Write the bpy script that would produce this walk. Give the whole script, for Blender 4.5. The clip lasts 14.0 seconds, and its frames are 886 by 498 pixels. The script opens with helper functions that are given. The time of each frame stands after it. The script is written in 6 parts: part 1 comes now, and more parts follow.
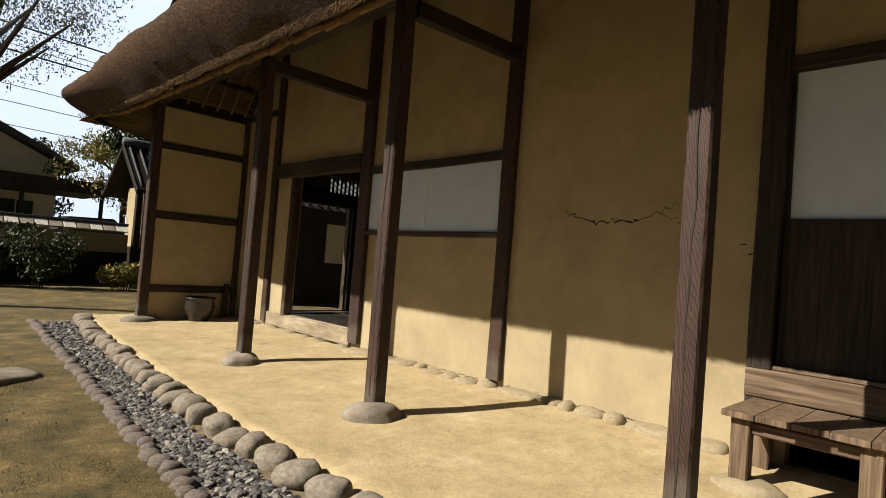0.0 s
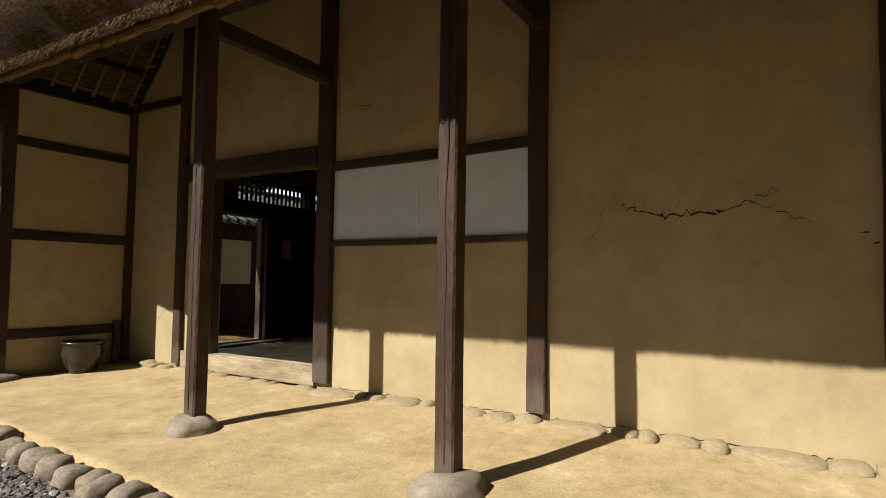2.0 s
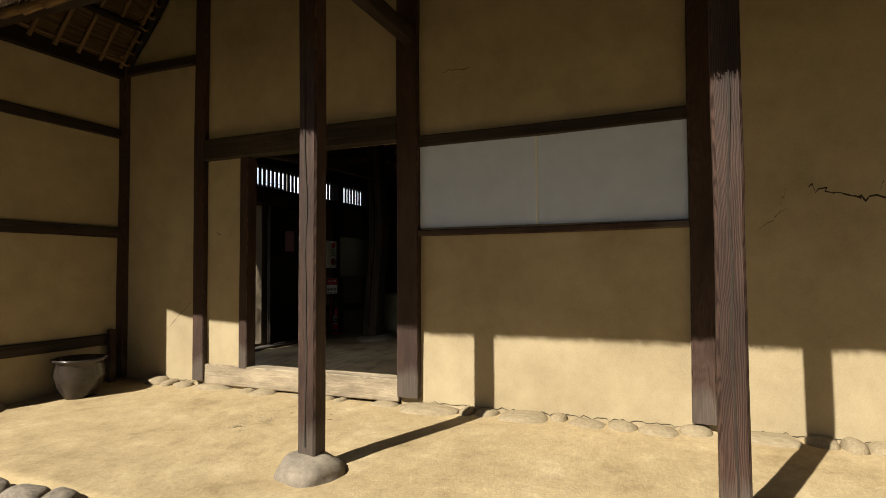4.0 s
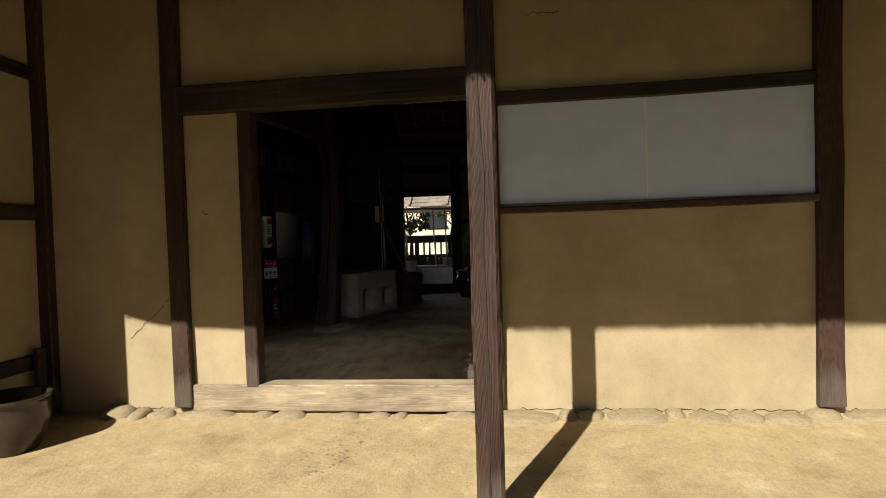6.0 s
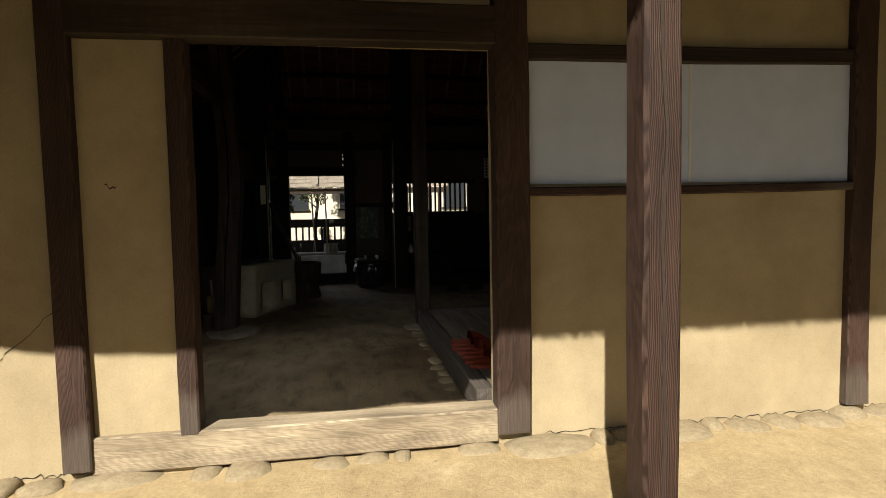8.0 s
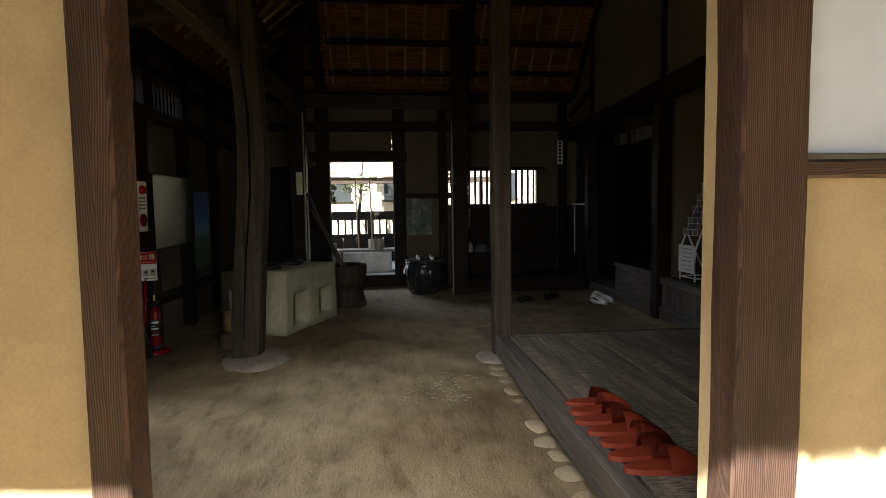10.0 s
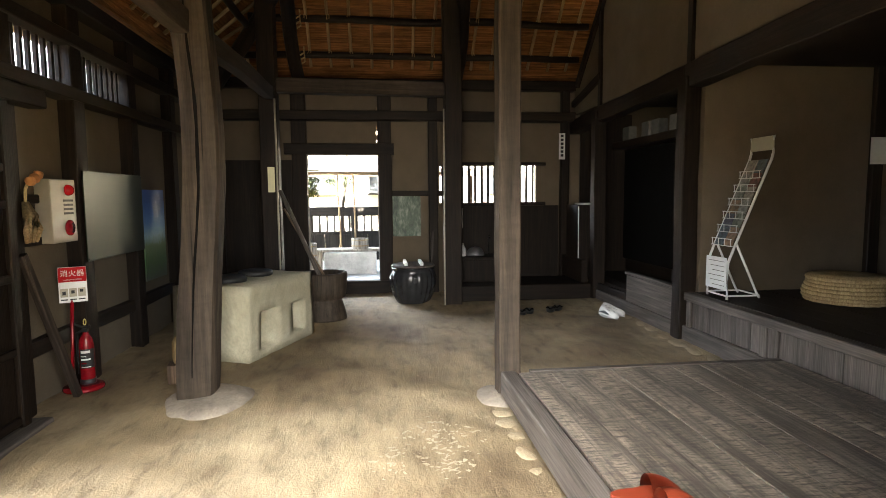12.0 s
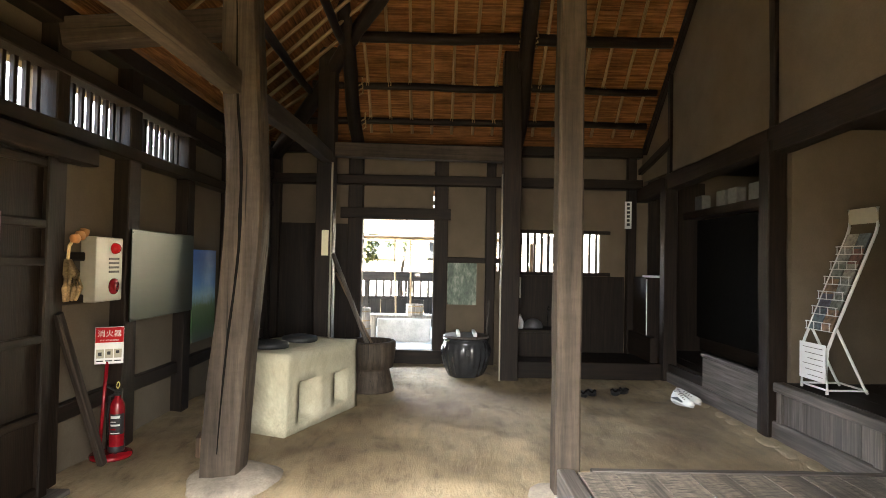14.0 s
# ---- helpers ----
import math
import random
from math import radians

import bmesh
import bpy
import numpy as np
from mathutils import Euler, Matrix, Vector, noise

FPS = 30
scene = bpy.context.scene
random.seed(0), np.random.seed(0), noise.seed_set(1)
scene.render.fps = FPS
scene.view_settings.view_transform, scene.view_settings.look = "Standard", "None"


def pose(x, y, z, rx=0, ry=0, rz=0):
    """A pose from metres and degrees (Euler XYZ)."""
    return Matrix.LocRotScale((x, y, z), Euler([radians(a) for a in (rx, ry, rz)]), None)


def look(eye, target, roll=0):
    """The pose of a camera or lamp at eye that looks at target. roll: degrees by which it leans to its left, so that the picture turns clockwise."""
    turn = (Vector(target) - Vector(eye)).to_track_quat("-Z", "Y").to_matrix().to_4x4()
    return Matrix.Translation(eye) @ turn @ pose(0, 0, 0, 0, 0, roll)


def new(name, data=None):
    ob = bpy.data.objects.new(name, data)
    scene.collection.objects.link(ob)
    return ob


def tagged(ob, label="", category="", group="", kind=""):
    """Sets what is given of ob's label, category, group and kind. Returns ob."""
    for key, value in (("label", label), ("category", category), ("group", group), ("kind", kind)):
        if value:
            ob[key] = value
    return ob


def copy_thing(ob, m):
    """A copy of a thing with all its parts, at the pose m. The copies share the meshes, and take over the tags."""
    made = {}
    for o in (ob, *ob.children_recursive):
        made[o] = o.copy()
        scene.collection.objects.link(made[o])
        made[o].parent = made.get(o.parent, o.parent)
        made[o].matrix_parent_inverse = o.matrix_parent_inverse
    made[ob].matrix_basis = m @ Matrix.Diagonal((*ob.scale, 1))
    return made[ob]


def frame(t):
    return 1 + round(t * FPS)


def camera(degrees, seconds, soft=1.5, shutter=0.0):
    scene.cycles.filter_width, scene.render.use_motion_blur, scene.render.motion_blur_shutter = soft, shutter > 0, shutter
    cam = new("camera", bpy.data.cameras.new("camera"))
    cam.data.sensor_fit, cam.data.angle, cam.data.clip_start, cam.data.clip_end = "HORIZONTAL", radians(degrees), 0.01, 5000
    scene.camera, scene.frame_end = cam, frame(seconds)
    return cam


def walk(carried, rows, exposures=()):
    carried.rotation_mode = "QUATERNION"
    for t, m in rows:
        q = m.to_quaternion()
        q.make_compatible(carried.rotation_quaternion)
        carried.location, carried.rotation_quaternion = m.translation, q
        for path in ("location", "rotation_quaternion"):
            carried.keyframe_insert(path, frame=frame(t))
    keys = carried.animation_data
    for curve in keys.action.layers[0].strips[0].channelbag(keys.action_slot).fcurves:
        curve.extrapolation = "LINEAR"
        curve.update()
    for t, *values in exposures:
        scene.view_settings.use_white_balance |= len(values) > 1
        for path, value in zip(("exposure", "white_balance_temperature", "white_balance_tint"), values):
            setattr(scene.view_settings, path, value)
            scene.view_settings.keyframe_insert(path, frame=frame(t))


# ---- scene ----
cam = camera(76.0, 14.0, soft=0.9)
EXPOSURES = [(0.0, 0.85, 6500, 10), (7.5, 0.85, 6450, 10), (8.5, 1.15, 6300, 10), (9.2, 1.65, 6050, 10), (10.2, 3.5, 6200, 10), (11.3, 5.2, 6300, 10), (12.5, 5.8, 6300, 10), (14.0, 6.15, 6250, 10)]
PATH = [
    (0, (-0.1, -0.065, 1.106), (1.316, 1.348, 1.159), 4.5),
    (0.5, (-0.032, 0.388, 1.091), (1.492, 1.684, 1.102), 3.7),
    (1, (-0.051, 0.838, 1.104), (1.477, 2.127, 1.158), 2.9),
    (1.5, (-0.106, 1.246, 1.109), (1.554, 2.356, 1.23), 1.9),
    (2, (-0.117, 1.687, 1.088), (1.604, 2.7, 1.192), 0.8),
    (2.5, (-0.149, 2.11, 1.097), (1.594, 3.086, 1.185), 0.0),
    (3, (-0.207, 2.53, 1.135), (1.619, 3.339, 1.241), -0.1),
    (3.5, (-0.197, 2.999, 1.097), (1.659, 3.737, 1.207), 0.4),
    (4, (-0.164, 3.483, 1.122), (1.69, 4.23, 1.189), -0.3),
    (6.5, (0.348, 5.756, 1.285), (2.344, 5.837, 1.21), -1.6),
    (7, (0.56, 6.075, 1.293), (2.558, 6.076, 1.213), -1.3),
    (7.5, (0.785, 6.278, 1.294), (2.781, 6.178, 1.21), -1.3),
    (8, (1.056, 6.376, 1.298), (3.026, 6.048, 1.173), -1.1),
    (8.5, (1.322, 6.437, 1.29), (3.302, 6.176, 1.174), -1.3),
    (9, (1.8, 6.49, 1.29), (3.785, 6.287, 1.156), -1.1),
    (11.5, (3.309, 6.497, 1.417), (5.292, 6.3, 1.243), -0.5),
    (12, (3.471, 6.468, 1.434), (5.449, 6.235, 1.249), -0.5),
    (12.5, (3.677, 6.383, 1.446), (5.669, 6.345, 1.271), -0.6),
    (13, (3.76, 6.383, 1.454), (5.758, 6.398, 1.355), 0.0),
    (13.5, (3.789, 6.378, 1.453), (5.789, 6.374, 1.449), 0.8),
    (14, (3.799, 6.375, 1.449), (5.798, 6.355, 1.495), 1.1),
]
walk(cam, [(t, look(eye, target, roll)) for t, eye, target, roll in PATH], EXPOSURES)

# ---- world and sun ----
world = bpy.data.worlds.new("sky")
scene.world = world
world.use_nodes = True
wn = world.node_tree
sky = wn.nodes.new("ShaderNodeTexSky")
sky.sky_type = "NISHITA"
sky.sun_disc = False
sky.sun_elevation = radians(39.7)
sky.sun_rotation = radians(-67.2)
wn.links.new(sky.outputs[0], wn.nodes["Background"].inputs[0])
wn.nodes["Background"].inputs[1].default_value = 0.009
sun_data = bpy.data.lights.new("sun", "SUN")
sun_data.energy, sun_data.angle, sun_data.color = 5.0, radians(0.5), (1.0, 0.93, 0.79)
sun = new("sun", sun_data)
sun.matrix_world = look((-10, 10, 10), (-9, 9.58, 9.1))

# daylight of the open front doorway
door_data = bpy.data.lights.new("doorway_daylight", "AREA")
door_data.shape, door_data.size, door_data.size_y, door_data.energy, door_data.color = "RECTANGLE", 1.45, 1.75, 2.3, (1.0, 0.96, 0.88)
door_data.spread = radians(94)
door_light = new("doorway_daylight", door_data)
door_light.matrix_world = look((4.26, 6.37, 1.25), (6.0, 6.28, 0.3))

# daylight of the open side door
side_data = bpy.data.lights.new("side_door_daylight", "AREA")
side_data.shape, side_data.size, side_data.size_y, side_data.energy, side_data.color = "RECTANGLE", 1.1, 1.75, 1.3, (1.0, 0.96, 0.88)
side_data.spread = radians(130)
side_light = new("side_door_daylight", side_data)
side_light.matrix_world = look((5.56, 8.7, 1.1), (5.6, 7.6, 0.1))

# ---- materials ----


def material(name, rough=0.7, metal=0.0, spec=0.4):
    m = bpy.data.materials.new(name)
    m.use_nodes = True
    b = m.node_tree.nodes["Principled BSDF"]
    b.inputs["Roughness"].default_value = rough
    b.inputs["Metallic"].default_value = metal
    b.inputs["Specular IOR Level"].default_value = spec
    return m, m.node_tree, b


def node(nt, kind, **kw):
    n = nt.nodes.new(kind)
    for k, v in kw.items():
        n.inputs[k.replace("_", " ")].default_value = v
    return n


def ramp(nt, source, stops):
    r = nt.nodes.new("ShaderNodeValToRGB")
    e = r.color_ramp.elements
    while len(e) < len(stops):
        e.new(0.5)
    for el, (p, c) in zip(e, stops):
        el.position, el.color = p, (*c, 1)
    nt.links.new(source, r.inputs[0])
    return r.outputs[0]


def mix(nt, fac, a, b, mode="MIX"):
    n = nt.nodes.new("ShaderNodeMix")
    n.data_type, n.blend_type = "RGBA", mode
    for i, v in ((0, fac), (6, a), (7, b)):
        if isinstance(v, (int, float)):
            n.inputs[i].default_value = v
        elif isinstance(v, tuple):
            n.inputs[i].default_value = (*v, 1)
        else:
            nt.links.new(v, n.inputs[i])
    return n.outputs[2]


def coords(nt, scale=(1, 1, 1), kind="Object", shift=True):
    tc = nt.nodes.new("ShaderNodeTexCoord")
    mp = nt.nodes.new("ShaderNodeMapping")
    mp.inputs["Scale"].default_value = scale
    nt.links.new(tc.outputs[kind], mp.inputs[0])
    if shift:
        oi = nt.nodes.new("ShaderNodeObjectInfo")
        mul = nt.nodes.new("ShaderNodeMath")
        mul.operation = "MULTIPLY"
        mul.inputs[1].default_value = 37.0
        nt.links.new(oi.outputs["Random"], mul.inputs[0])
        nt.links.new(mul.outputs[0], mp.inputs["Location"])
    return mp.outputs[0]


def noise_tex(nt, vec, scale, detail=6, rough=0.6):
    n = node(nt, "ShaderNodeTexNoise", Scale=scale, Detail=detail, Roughness=rough)
    nt.links.new(vec, n.inputs["Vector"])
    return n.outputs[0]


def bump(nt, bsdf, height, strength=0.4, dist=0.01):
    b = node(nt, "ShaderNodeBump", Strength=strength, Distance=dist)
    nt.links.new(height, b.inputs["Height"])
    nt.links.new(b.outputs[0], bsdf.inputs["Normal"])


def wood(name, dark, mid, light, rough=0.65, grain=1.0):
    """Timber whose grain runs along the object's own z."""
    m, nt, b = material(name, rough, 0, 0.22)
    v = coords(nt, (26 * grain, 26 * grain, 1.1 * grain))
    big = noise_tex(nt, v, 1.3, 4, 0.55)
    wave = node(nt, "ShaderNodeTexWave", Scale=0.9, Distortion=9.0, Detail=4.0, Detail_Scale=1.4)
    nt.links.new(v, wave.inputs["Vector"])
    fine = noise_tex(nt, coords(nt, (160, 160, 5)), 1.0, 5, 0.7)
    stain = noise_tex(nt, coords(nt, (3, 3, 0.9)), 1.4, 5, 0.6)
    c1 = ramp(nt, wave.outputs[1], [(0.15, dark), (0.55, mid), (0.95, light)])
    c2 = ramp(nt, big, [(0.3, dark), (0.7, light)])
    c = mix(nt, 0.68, c1, c2)
    c = mix(nt, 0.6, c, ramp(nt, fine, [(0.3, (0.45, 0.45, 0.45)), (0.65, (1.15, 1.12, 1.1))]), "MULTIPLY")
    c = mix(nt, 0.55, c, ramp(nt, stain, [(0.35, (0.55, 0.53, 0.52)), (0.65, (1.2, 1.2, 1.2))]), "MULTIPLY")
    nt.links.new(c, b.inputs["Base Color"])
    bump(nt, b, mix(nt, 0.7, wave.outputs[1], fine), 0.3, 0.004)
    return m


def speckled(name, stops, scale=3.0, fine=60.0, rough=0.85, strength=0.4, dist=0.01, fine_amount=0.4, shift=False, spec=0.3):
    """Earth, plaster and stone: broad stains and a fine grain."""
    m, nt, b = material(name, rough, 0, spec)
    v = coords(nt, (1, 1, 1), shift=shift)
    big = noise_tex(nt, v, scale, 7, 0.62)
    small = noise_tex(nt, v, fine, 5, 0.7)
    mid = noise_tex(nt, v, scale * 4.3, 6, 0.68)
    c = ramp(nt, big, stops)
    c = mix(nt, min(0.8, fine_amount * 1.5), c, ramp(nt, mid, [(0.3, (0.66, 0.64, 0.61)), (0.5, (1.0, 1.0, 1.0)), (0.7, (1.24, 1.24, 1.22))]), "MULTIPLY")
    c = mix(nt, fine_amount, c, ramp(nt, small, [(0.3, (0.5, 0.5, 0.5)), (0.7, (1.35, 1.35, 1.35))]), "MULTIPLY")
    nt.links.new(c, b.inputs["Base Color"])
    bump(nt, b, mix(nt, 0.55, mid, small), strength, dist)
    return m


def plain(name, color, rough=0.5, metal=0.0, wear=0.25, scale=20.0, spec=0.5):
    m, nt, b = material(name, rough, metal, spec)
    n = noise_tex(nt, coords(nt), scale, 5, 0.6)
    lo = tuple(c * (1 - wear) for c in color)
    hi = tuple(min(1, c * (1 + wear * 0.6)) for c in color)
    nt.links.new(ramp(nt, n, [(0.3, lo), (0.7, hi)]), b.inputs["Base Color"])
    bump(nt, b, n, 0.08, 0.003)
    return m


M_DARK = wood("dark_timber", (0.0134, 0.00944, 0.00717), (0.0278, 0.0197, 0.0152), (0.0537, 0.0403, 0.0314))
M_GREY = wood("grey_inner_timber", (0.0384, 0.0322, 0.0281), (0.0805, 0.0692, 0.0602), (0.143, 0.124, 0.109))
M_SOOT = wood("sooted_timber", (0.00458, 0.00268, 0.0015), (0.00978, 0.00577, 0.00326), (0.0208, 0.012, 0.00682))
M_BENCH = wood("bench_wood", (0.0616, 0.0373, 0.0221), (0.137, 0.0919, 0.0591), (0.233, 0.166, 0.111))


def flat_sawn(name, dark, mid, light, bleached=None):
    """Old sawn timber with nested arched grain along its own z."""
    m, nt, b = material(name, 0.68, 0, 0.3)
    sep = nt.nodes.new("ShaderNodeSeparateXYZ")
    base = nt.nodes.new("ShaderNodeTexCoord")
    nt.links.new(base.outputs["Object"], sep.inputs[0])

    def calc(op, a, b_):
        n = nt.nodes.new("ShaderNodeMath")
        n.operation = op
        for i, v in ((0, a), (1, b_)):
            if isinstance(v, (int, float)):
                n.inputs[i].default_value = v
            else:
                nt.links.new(v, n.inputs[i])
        return n.outputs[0]
    warp = noise_tex(nt, coords(nt, (6, 6, 1.4)), 1.0, 4, 0.6)
    side = calc("ADD", calc("ABSOLUTE", sep.outputs[0], 0.0), calc("ABSOLUTE", sep.outputs[1], 0.0))
    phase = calc("ADD", calc("MULTIPLY", side, 1050.0), calc("ADD", calc("MULTIPLY", sep.outputs[2], -34.0), calc("MULTIPLY", warp, 52.0)))
    rings = calc("MULTIPLY_ADD", calc("SINE", phase, 0.0), 0.5)
    rings.node.inputs[2].default_value = 0.5
    fine = noise_tex(nt, coords(nt, (190, 190, 4)), 1.0, 5, 0.7)
    stain = noise_tex(nt, coords(nt, (5, 5, 1.2)), 1.3, 6, 0.65)
    c = ramp(nt, rings, [(0.05, dark), (0.4, mid), (0.9, light)])
    c = mix(nt, 0.6, c, ramp(nt, fine, [(0.3, (0.45, 0.45, 0.45)), (0.65, (1.2, 1.2, 1.2))]), "MULTIPLY")
    c = mix(nt, 0.75, c, ramp(nt, stain, [(0.35, (0.45, 0.42, 0.4)), (0.65, (1.3, 1.28, 1.25))]), "MULTIPLY")
    if bleached:
        edge = calc("ADD", sep.outputs[2], calc("MULTIPLY", warp, -0.3))
        worn = mix(nt, 0.7, bleached, ramp(nt, fine, [(0.3, (0.4, 0.4, 0.4)), (0.65, (1.2, 1.2, 1.2))]), "MULTIPLY")
        c = mix(nt, ramp(nt, edge, [(0.0, (0.6, 0.6, 0.6)), (0.1, (0.0, 0.0, 0.0))]), c, worn)
    nt.links.new(c, b.inputs["Base Color"])
    bump(nt, b, mix(nt, 0.5, rings, fine), 0.35, 0.003)
    return m


def hewn(name, dark, mid, light):
    """Adzed inner timber: tool marks across the grain, cracks along it."""
    m, nt, b = material(name, 0.75, 0, 0.22)
    g = noise_tex(nt, coords(nt, (20, 20, 1.0)), 1.0, 7, 0.7)
    cuts = noise_tex(nt, coords(nt, (9, 9, 22)), 1.0, 4, 0.6)
    stain = noise_tex(nt, coords(nt, (2.5, 2.5, 0.8)), 1.3, 6, 0.65)
    split = noise_tex(nt, coords(nt, (34, 34, 0.55)), 1.0, 3, 0.5)
    c = ramp(nt, g, [(0.3, dark), (0.52, mid), (0.72, light)])
    c = mix(nt, 0.22, c, ramp(nt, cuts, [(0.36, (0.5, 0.48, 0.46)), (0.5, (1, 1, 1)), (0.66, (1.4, 1.38, 1.34))]), "MULTIPLY")
    c = mix(nt, 0.8, c, ramp(nt, stain, [(0.35, (0.5, 0.47, 0.44)), (0.65, (1.25, 1.25, 1.25))]), "MULTIPLY")
    c = mix(nt, 0.85, c, ramp(nt, split, [(0.3, (0.12, 0.11, 0.1)), (0.36, (1, 1, 1))]), "MULTIPLY")
    nt.links.new(c, b.inputs["Base Color"])
    bump(nt, b, mix(nt, 0.5, g, cuts), 0.55, 0.006)
    return m


M_POST = flat_sawn("weathered_post_wood", (0.0227, 0.0106, 0.00739), (0.0453, 0.0237, 0.0169), (0.0678, 0.0397, 0.0288), (0.11, 0.09, 0.074))
M_SILL = flat_sawn("pale_sill_wood", (0.255, 0.204, 0.139), (0.332, 0.272, 0.187), (0.425, 0.359, 0.258))
M_HEWN = hewn("adzed_grey_timber", (0.0156, 0.0112, 0.00827), (0.0408, 0.0302, 0.0216), (0.0671, 0.0508, 0.0365))


def worn_planks():
    """Grey planks with saw marks across the grain, rubbed pale in streaks along it."""
    m, nt, b = material("worn_floor_planks", 0.5)
    g = noise_tex(nt, coords(nt, (55, 55, 1.5)), 1.0, 7, 0.75)
    marks = noise_tex(nt, coords(nt, (11, 11, 62)), 1.0, 7, 0.8)
    patch = noise_tex(nt, coords(nt, (7, 7, 0.9)), 1.0, 6, 0.7)
    c = ramp(nt, g, [(0.32, (0.025, 0.0205, 0.0175)), (0.5, (0.0662, 0.0556, 0.0466)), (0.68, (0.139, 0.119, 0.101))])
    pale = ramp(nt, marks, [(0.43, (0.0441, 0.0365, 0.032)), (0.53, (0.294, 0.246, 0.19))])
    c = mix(nt, ramp(nt, patch, [(0.42, (0.08, 0.08, 0.08)), (0.6, (0.9, 0.9, 0.9))]), c, pale)
    c = mix(nt, 0.5, c, ramp(nt, g, [(0.35, (0.45, 0.44, 0.43)), (0.6, (1.25, 1.25, 1.25))]), "MULTIPLY")
    nt.links.new(c, b.inputs["Base Color"])
    bump(nt, b, mix(nt, 0.5, g, marks), 0.4, 0.004)
    return m


M_PLANK = worn_planks()


def trodden_earth():
    """Smooth beaten clay: broad pale and brown stains, scuffs, small pits."""
    m, nt, b = material("trodden_earth_floor", 0.78, 0, 0.35)
    v = coords(nt, shift=False)
    bend = noise_tex(nt, v, 2.2, 4, 0.6)
    broad = noise_tex(nt, v, 0.8, 5, 0.55)
    scuff = noise_tex(nt, coords(nt, (1.0, 2.6, 1.0), shift=False), 3.4, 7, 0.7)
    pits = noise_tex(nt, v, 75, 4, 0.65)
    c = ramp(nt, broad, [(0.32, (0.095, 0.065, 0.034)), (0.47, (0.18, 0.134, 0.076)), (0.62, (0.25, 0.195, 0.118))])
    c = mix(nt, 0.75, c, ramp(nt, scuff, [(0.34, (0.5, 0.46, 0.41)), (0.47, (1.0, 1.0, 1.0)), (0.66, (1.3, 1.3, 1.27))]), "MULTIPLY")
    c = mix(nt, 0.35, c, ramp(nt, bend, [(0.35, (0.66, 0.62, 0.57)), (0.6, (1.15, 1.15, 1.15))]), "MULTIPLY")
    c = mix(nt, 0.3, c, ramp(nt, pits, [(0.3, (0.55, 0.54, 0.52)), (0.55, (1.1, 1.1, 1.1))]), "MULTIPLY")
    nt.links.new(c, b.inputs["Base Color"])
    bump(nt, b, mix(nt, 0.35, scuff, pits), 0.9, 0.03)
    return m


M_BAMBOO = wood("bamboo_pole", (0.176, 0.112, 0.052), (0.304, 0.208, 0.108), (0.4, 0.296, 0.168))
M_BAMBOO_OLD = wood("smoked_bamboo", (0.087, 0.051, 0.0245), (0.153, 0.0918, 0.0459), (0.214, 0.138, 0.0714))
M_PLASTER = speckled("ochre_clay_plaster", [(0.3, (0.3, 0.239, 0.145)), (0.52, (0.356, 0.289, 0.18)), (0.75, (0.411, 0.339, 0.216))], 1.1, 90, 0.9, 0.25, 0.006, 0.22)
# Clay plaster darkened: the hall's dimmer light is put into the colour.
M_PLASTER_IN = speckled("dimmed_inner_plaster", [(0.3, (0.086, 0.0672, 0.0454)), (0.55, (0.109, 0.0855, 0.0581)), (0.75, (0.129, 0.104, 0.0727))], 0.9, 80, 0.9, 0.2, 0.006, 0.2)
M_EARTH = speckled("sandy_earth", [(0.28, (0.258, 0.19, 0.102)), (0.42, (0.349, 0.265, 0.145)), (0.58, (0.393, 0.304, 0.171)), (0.75, (0.482, 0.387, 0.243))], 2.3, 45, 0.95, 0.6, 0.016, 0.34)
M_FLOOR = trodden_earth()
M_GRASS = speckled("mossy_yard", [(0.3, (0.0423, 0.0367, 0.012)), (0.5, (0.107, 0.0792, 0.0286)), (0.72, (0.223, 0.151, 0.0616))], 3.2, 60, 0.95, 0.9, 0.03, 0.85)
M_STONE = speckled("river_stone", [(0.3, (0.117, 0.0995, 0.0819)), (0.55, (0.217, 0.183, 0.144)), (0.8, (0.325, 0.278, 0.212))], 4.0, 60, 0.85, 0.4, 0.01, 0.4, True)
M_STONE_SAND = speckled("sand_covered_stone", [(0.3, (0.22, 0.174, 0.108)), (0.55, (0.287, 0.232, 0.148)), (0.8, (0.348, 0.286, 0.191))], 4.0, 60, 0.9, 0.4, 0.01, 0.35, True)
M_PAPER = plain("white_paper_panel", (0.509, 0.575, 0.721), 0.8, 0, 0.06, 6.0, 0.2)
M_CLAY = speckled("pale_clay_stove", [(0.3, (0.259, 0.233, 0.162)), (0.55, (0.324, 0.298, 0.214)), (0.8, (0.376, 0.35, 0.266))], 3.0, 50, 0.9, 0.35, 0.01, 0.25)
M_CRACK = plain("crack_shadow", (0.03, 0.022, 0.015), 0.95)
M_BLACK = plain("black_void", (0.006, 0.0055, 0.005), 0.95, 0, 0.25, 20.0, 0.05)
M_IRON = plain("black_iron", (0.03, 0.03, 0.03), 0.55, 0.6)
M_WHITE = plain("white_paint", (0.637, 0.637, 0.62), 0.4, 0, 0.06)
M_IVORY = plain("ivory_enamel", (0.312, 0.282, 0.216), 0.4, 0, 0.06)
M_RED = plain("red_enamel", (0.2, 0.004, 0.009), 0.25, 0, 0.15)
M_REDCLOTH = plain("orange_red_vinyl", (0.17, 0.027, 0.011), 0.4, 0, 0.12)
M_STRAW = wood("straw", (0.208, 0.136, 0.06), (0.4, 0.288, 0.136), (0.544, 0.416, 0.224), 0.8, 2.0)
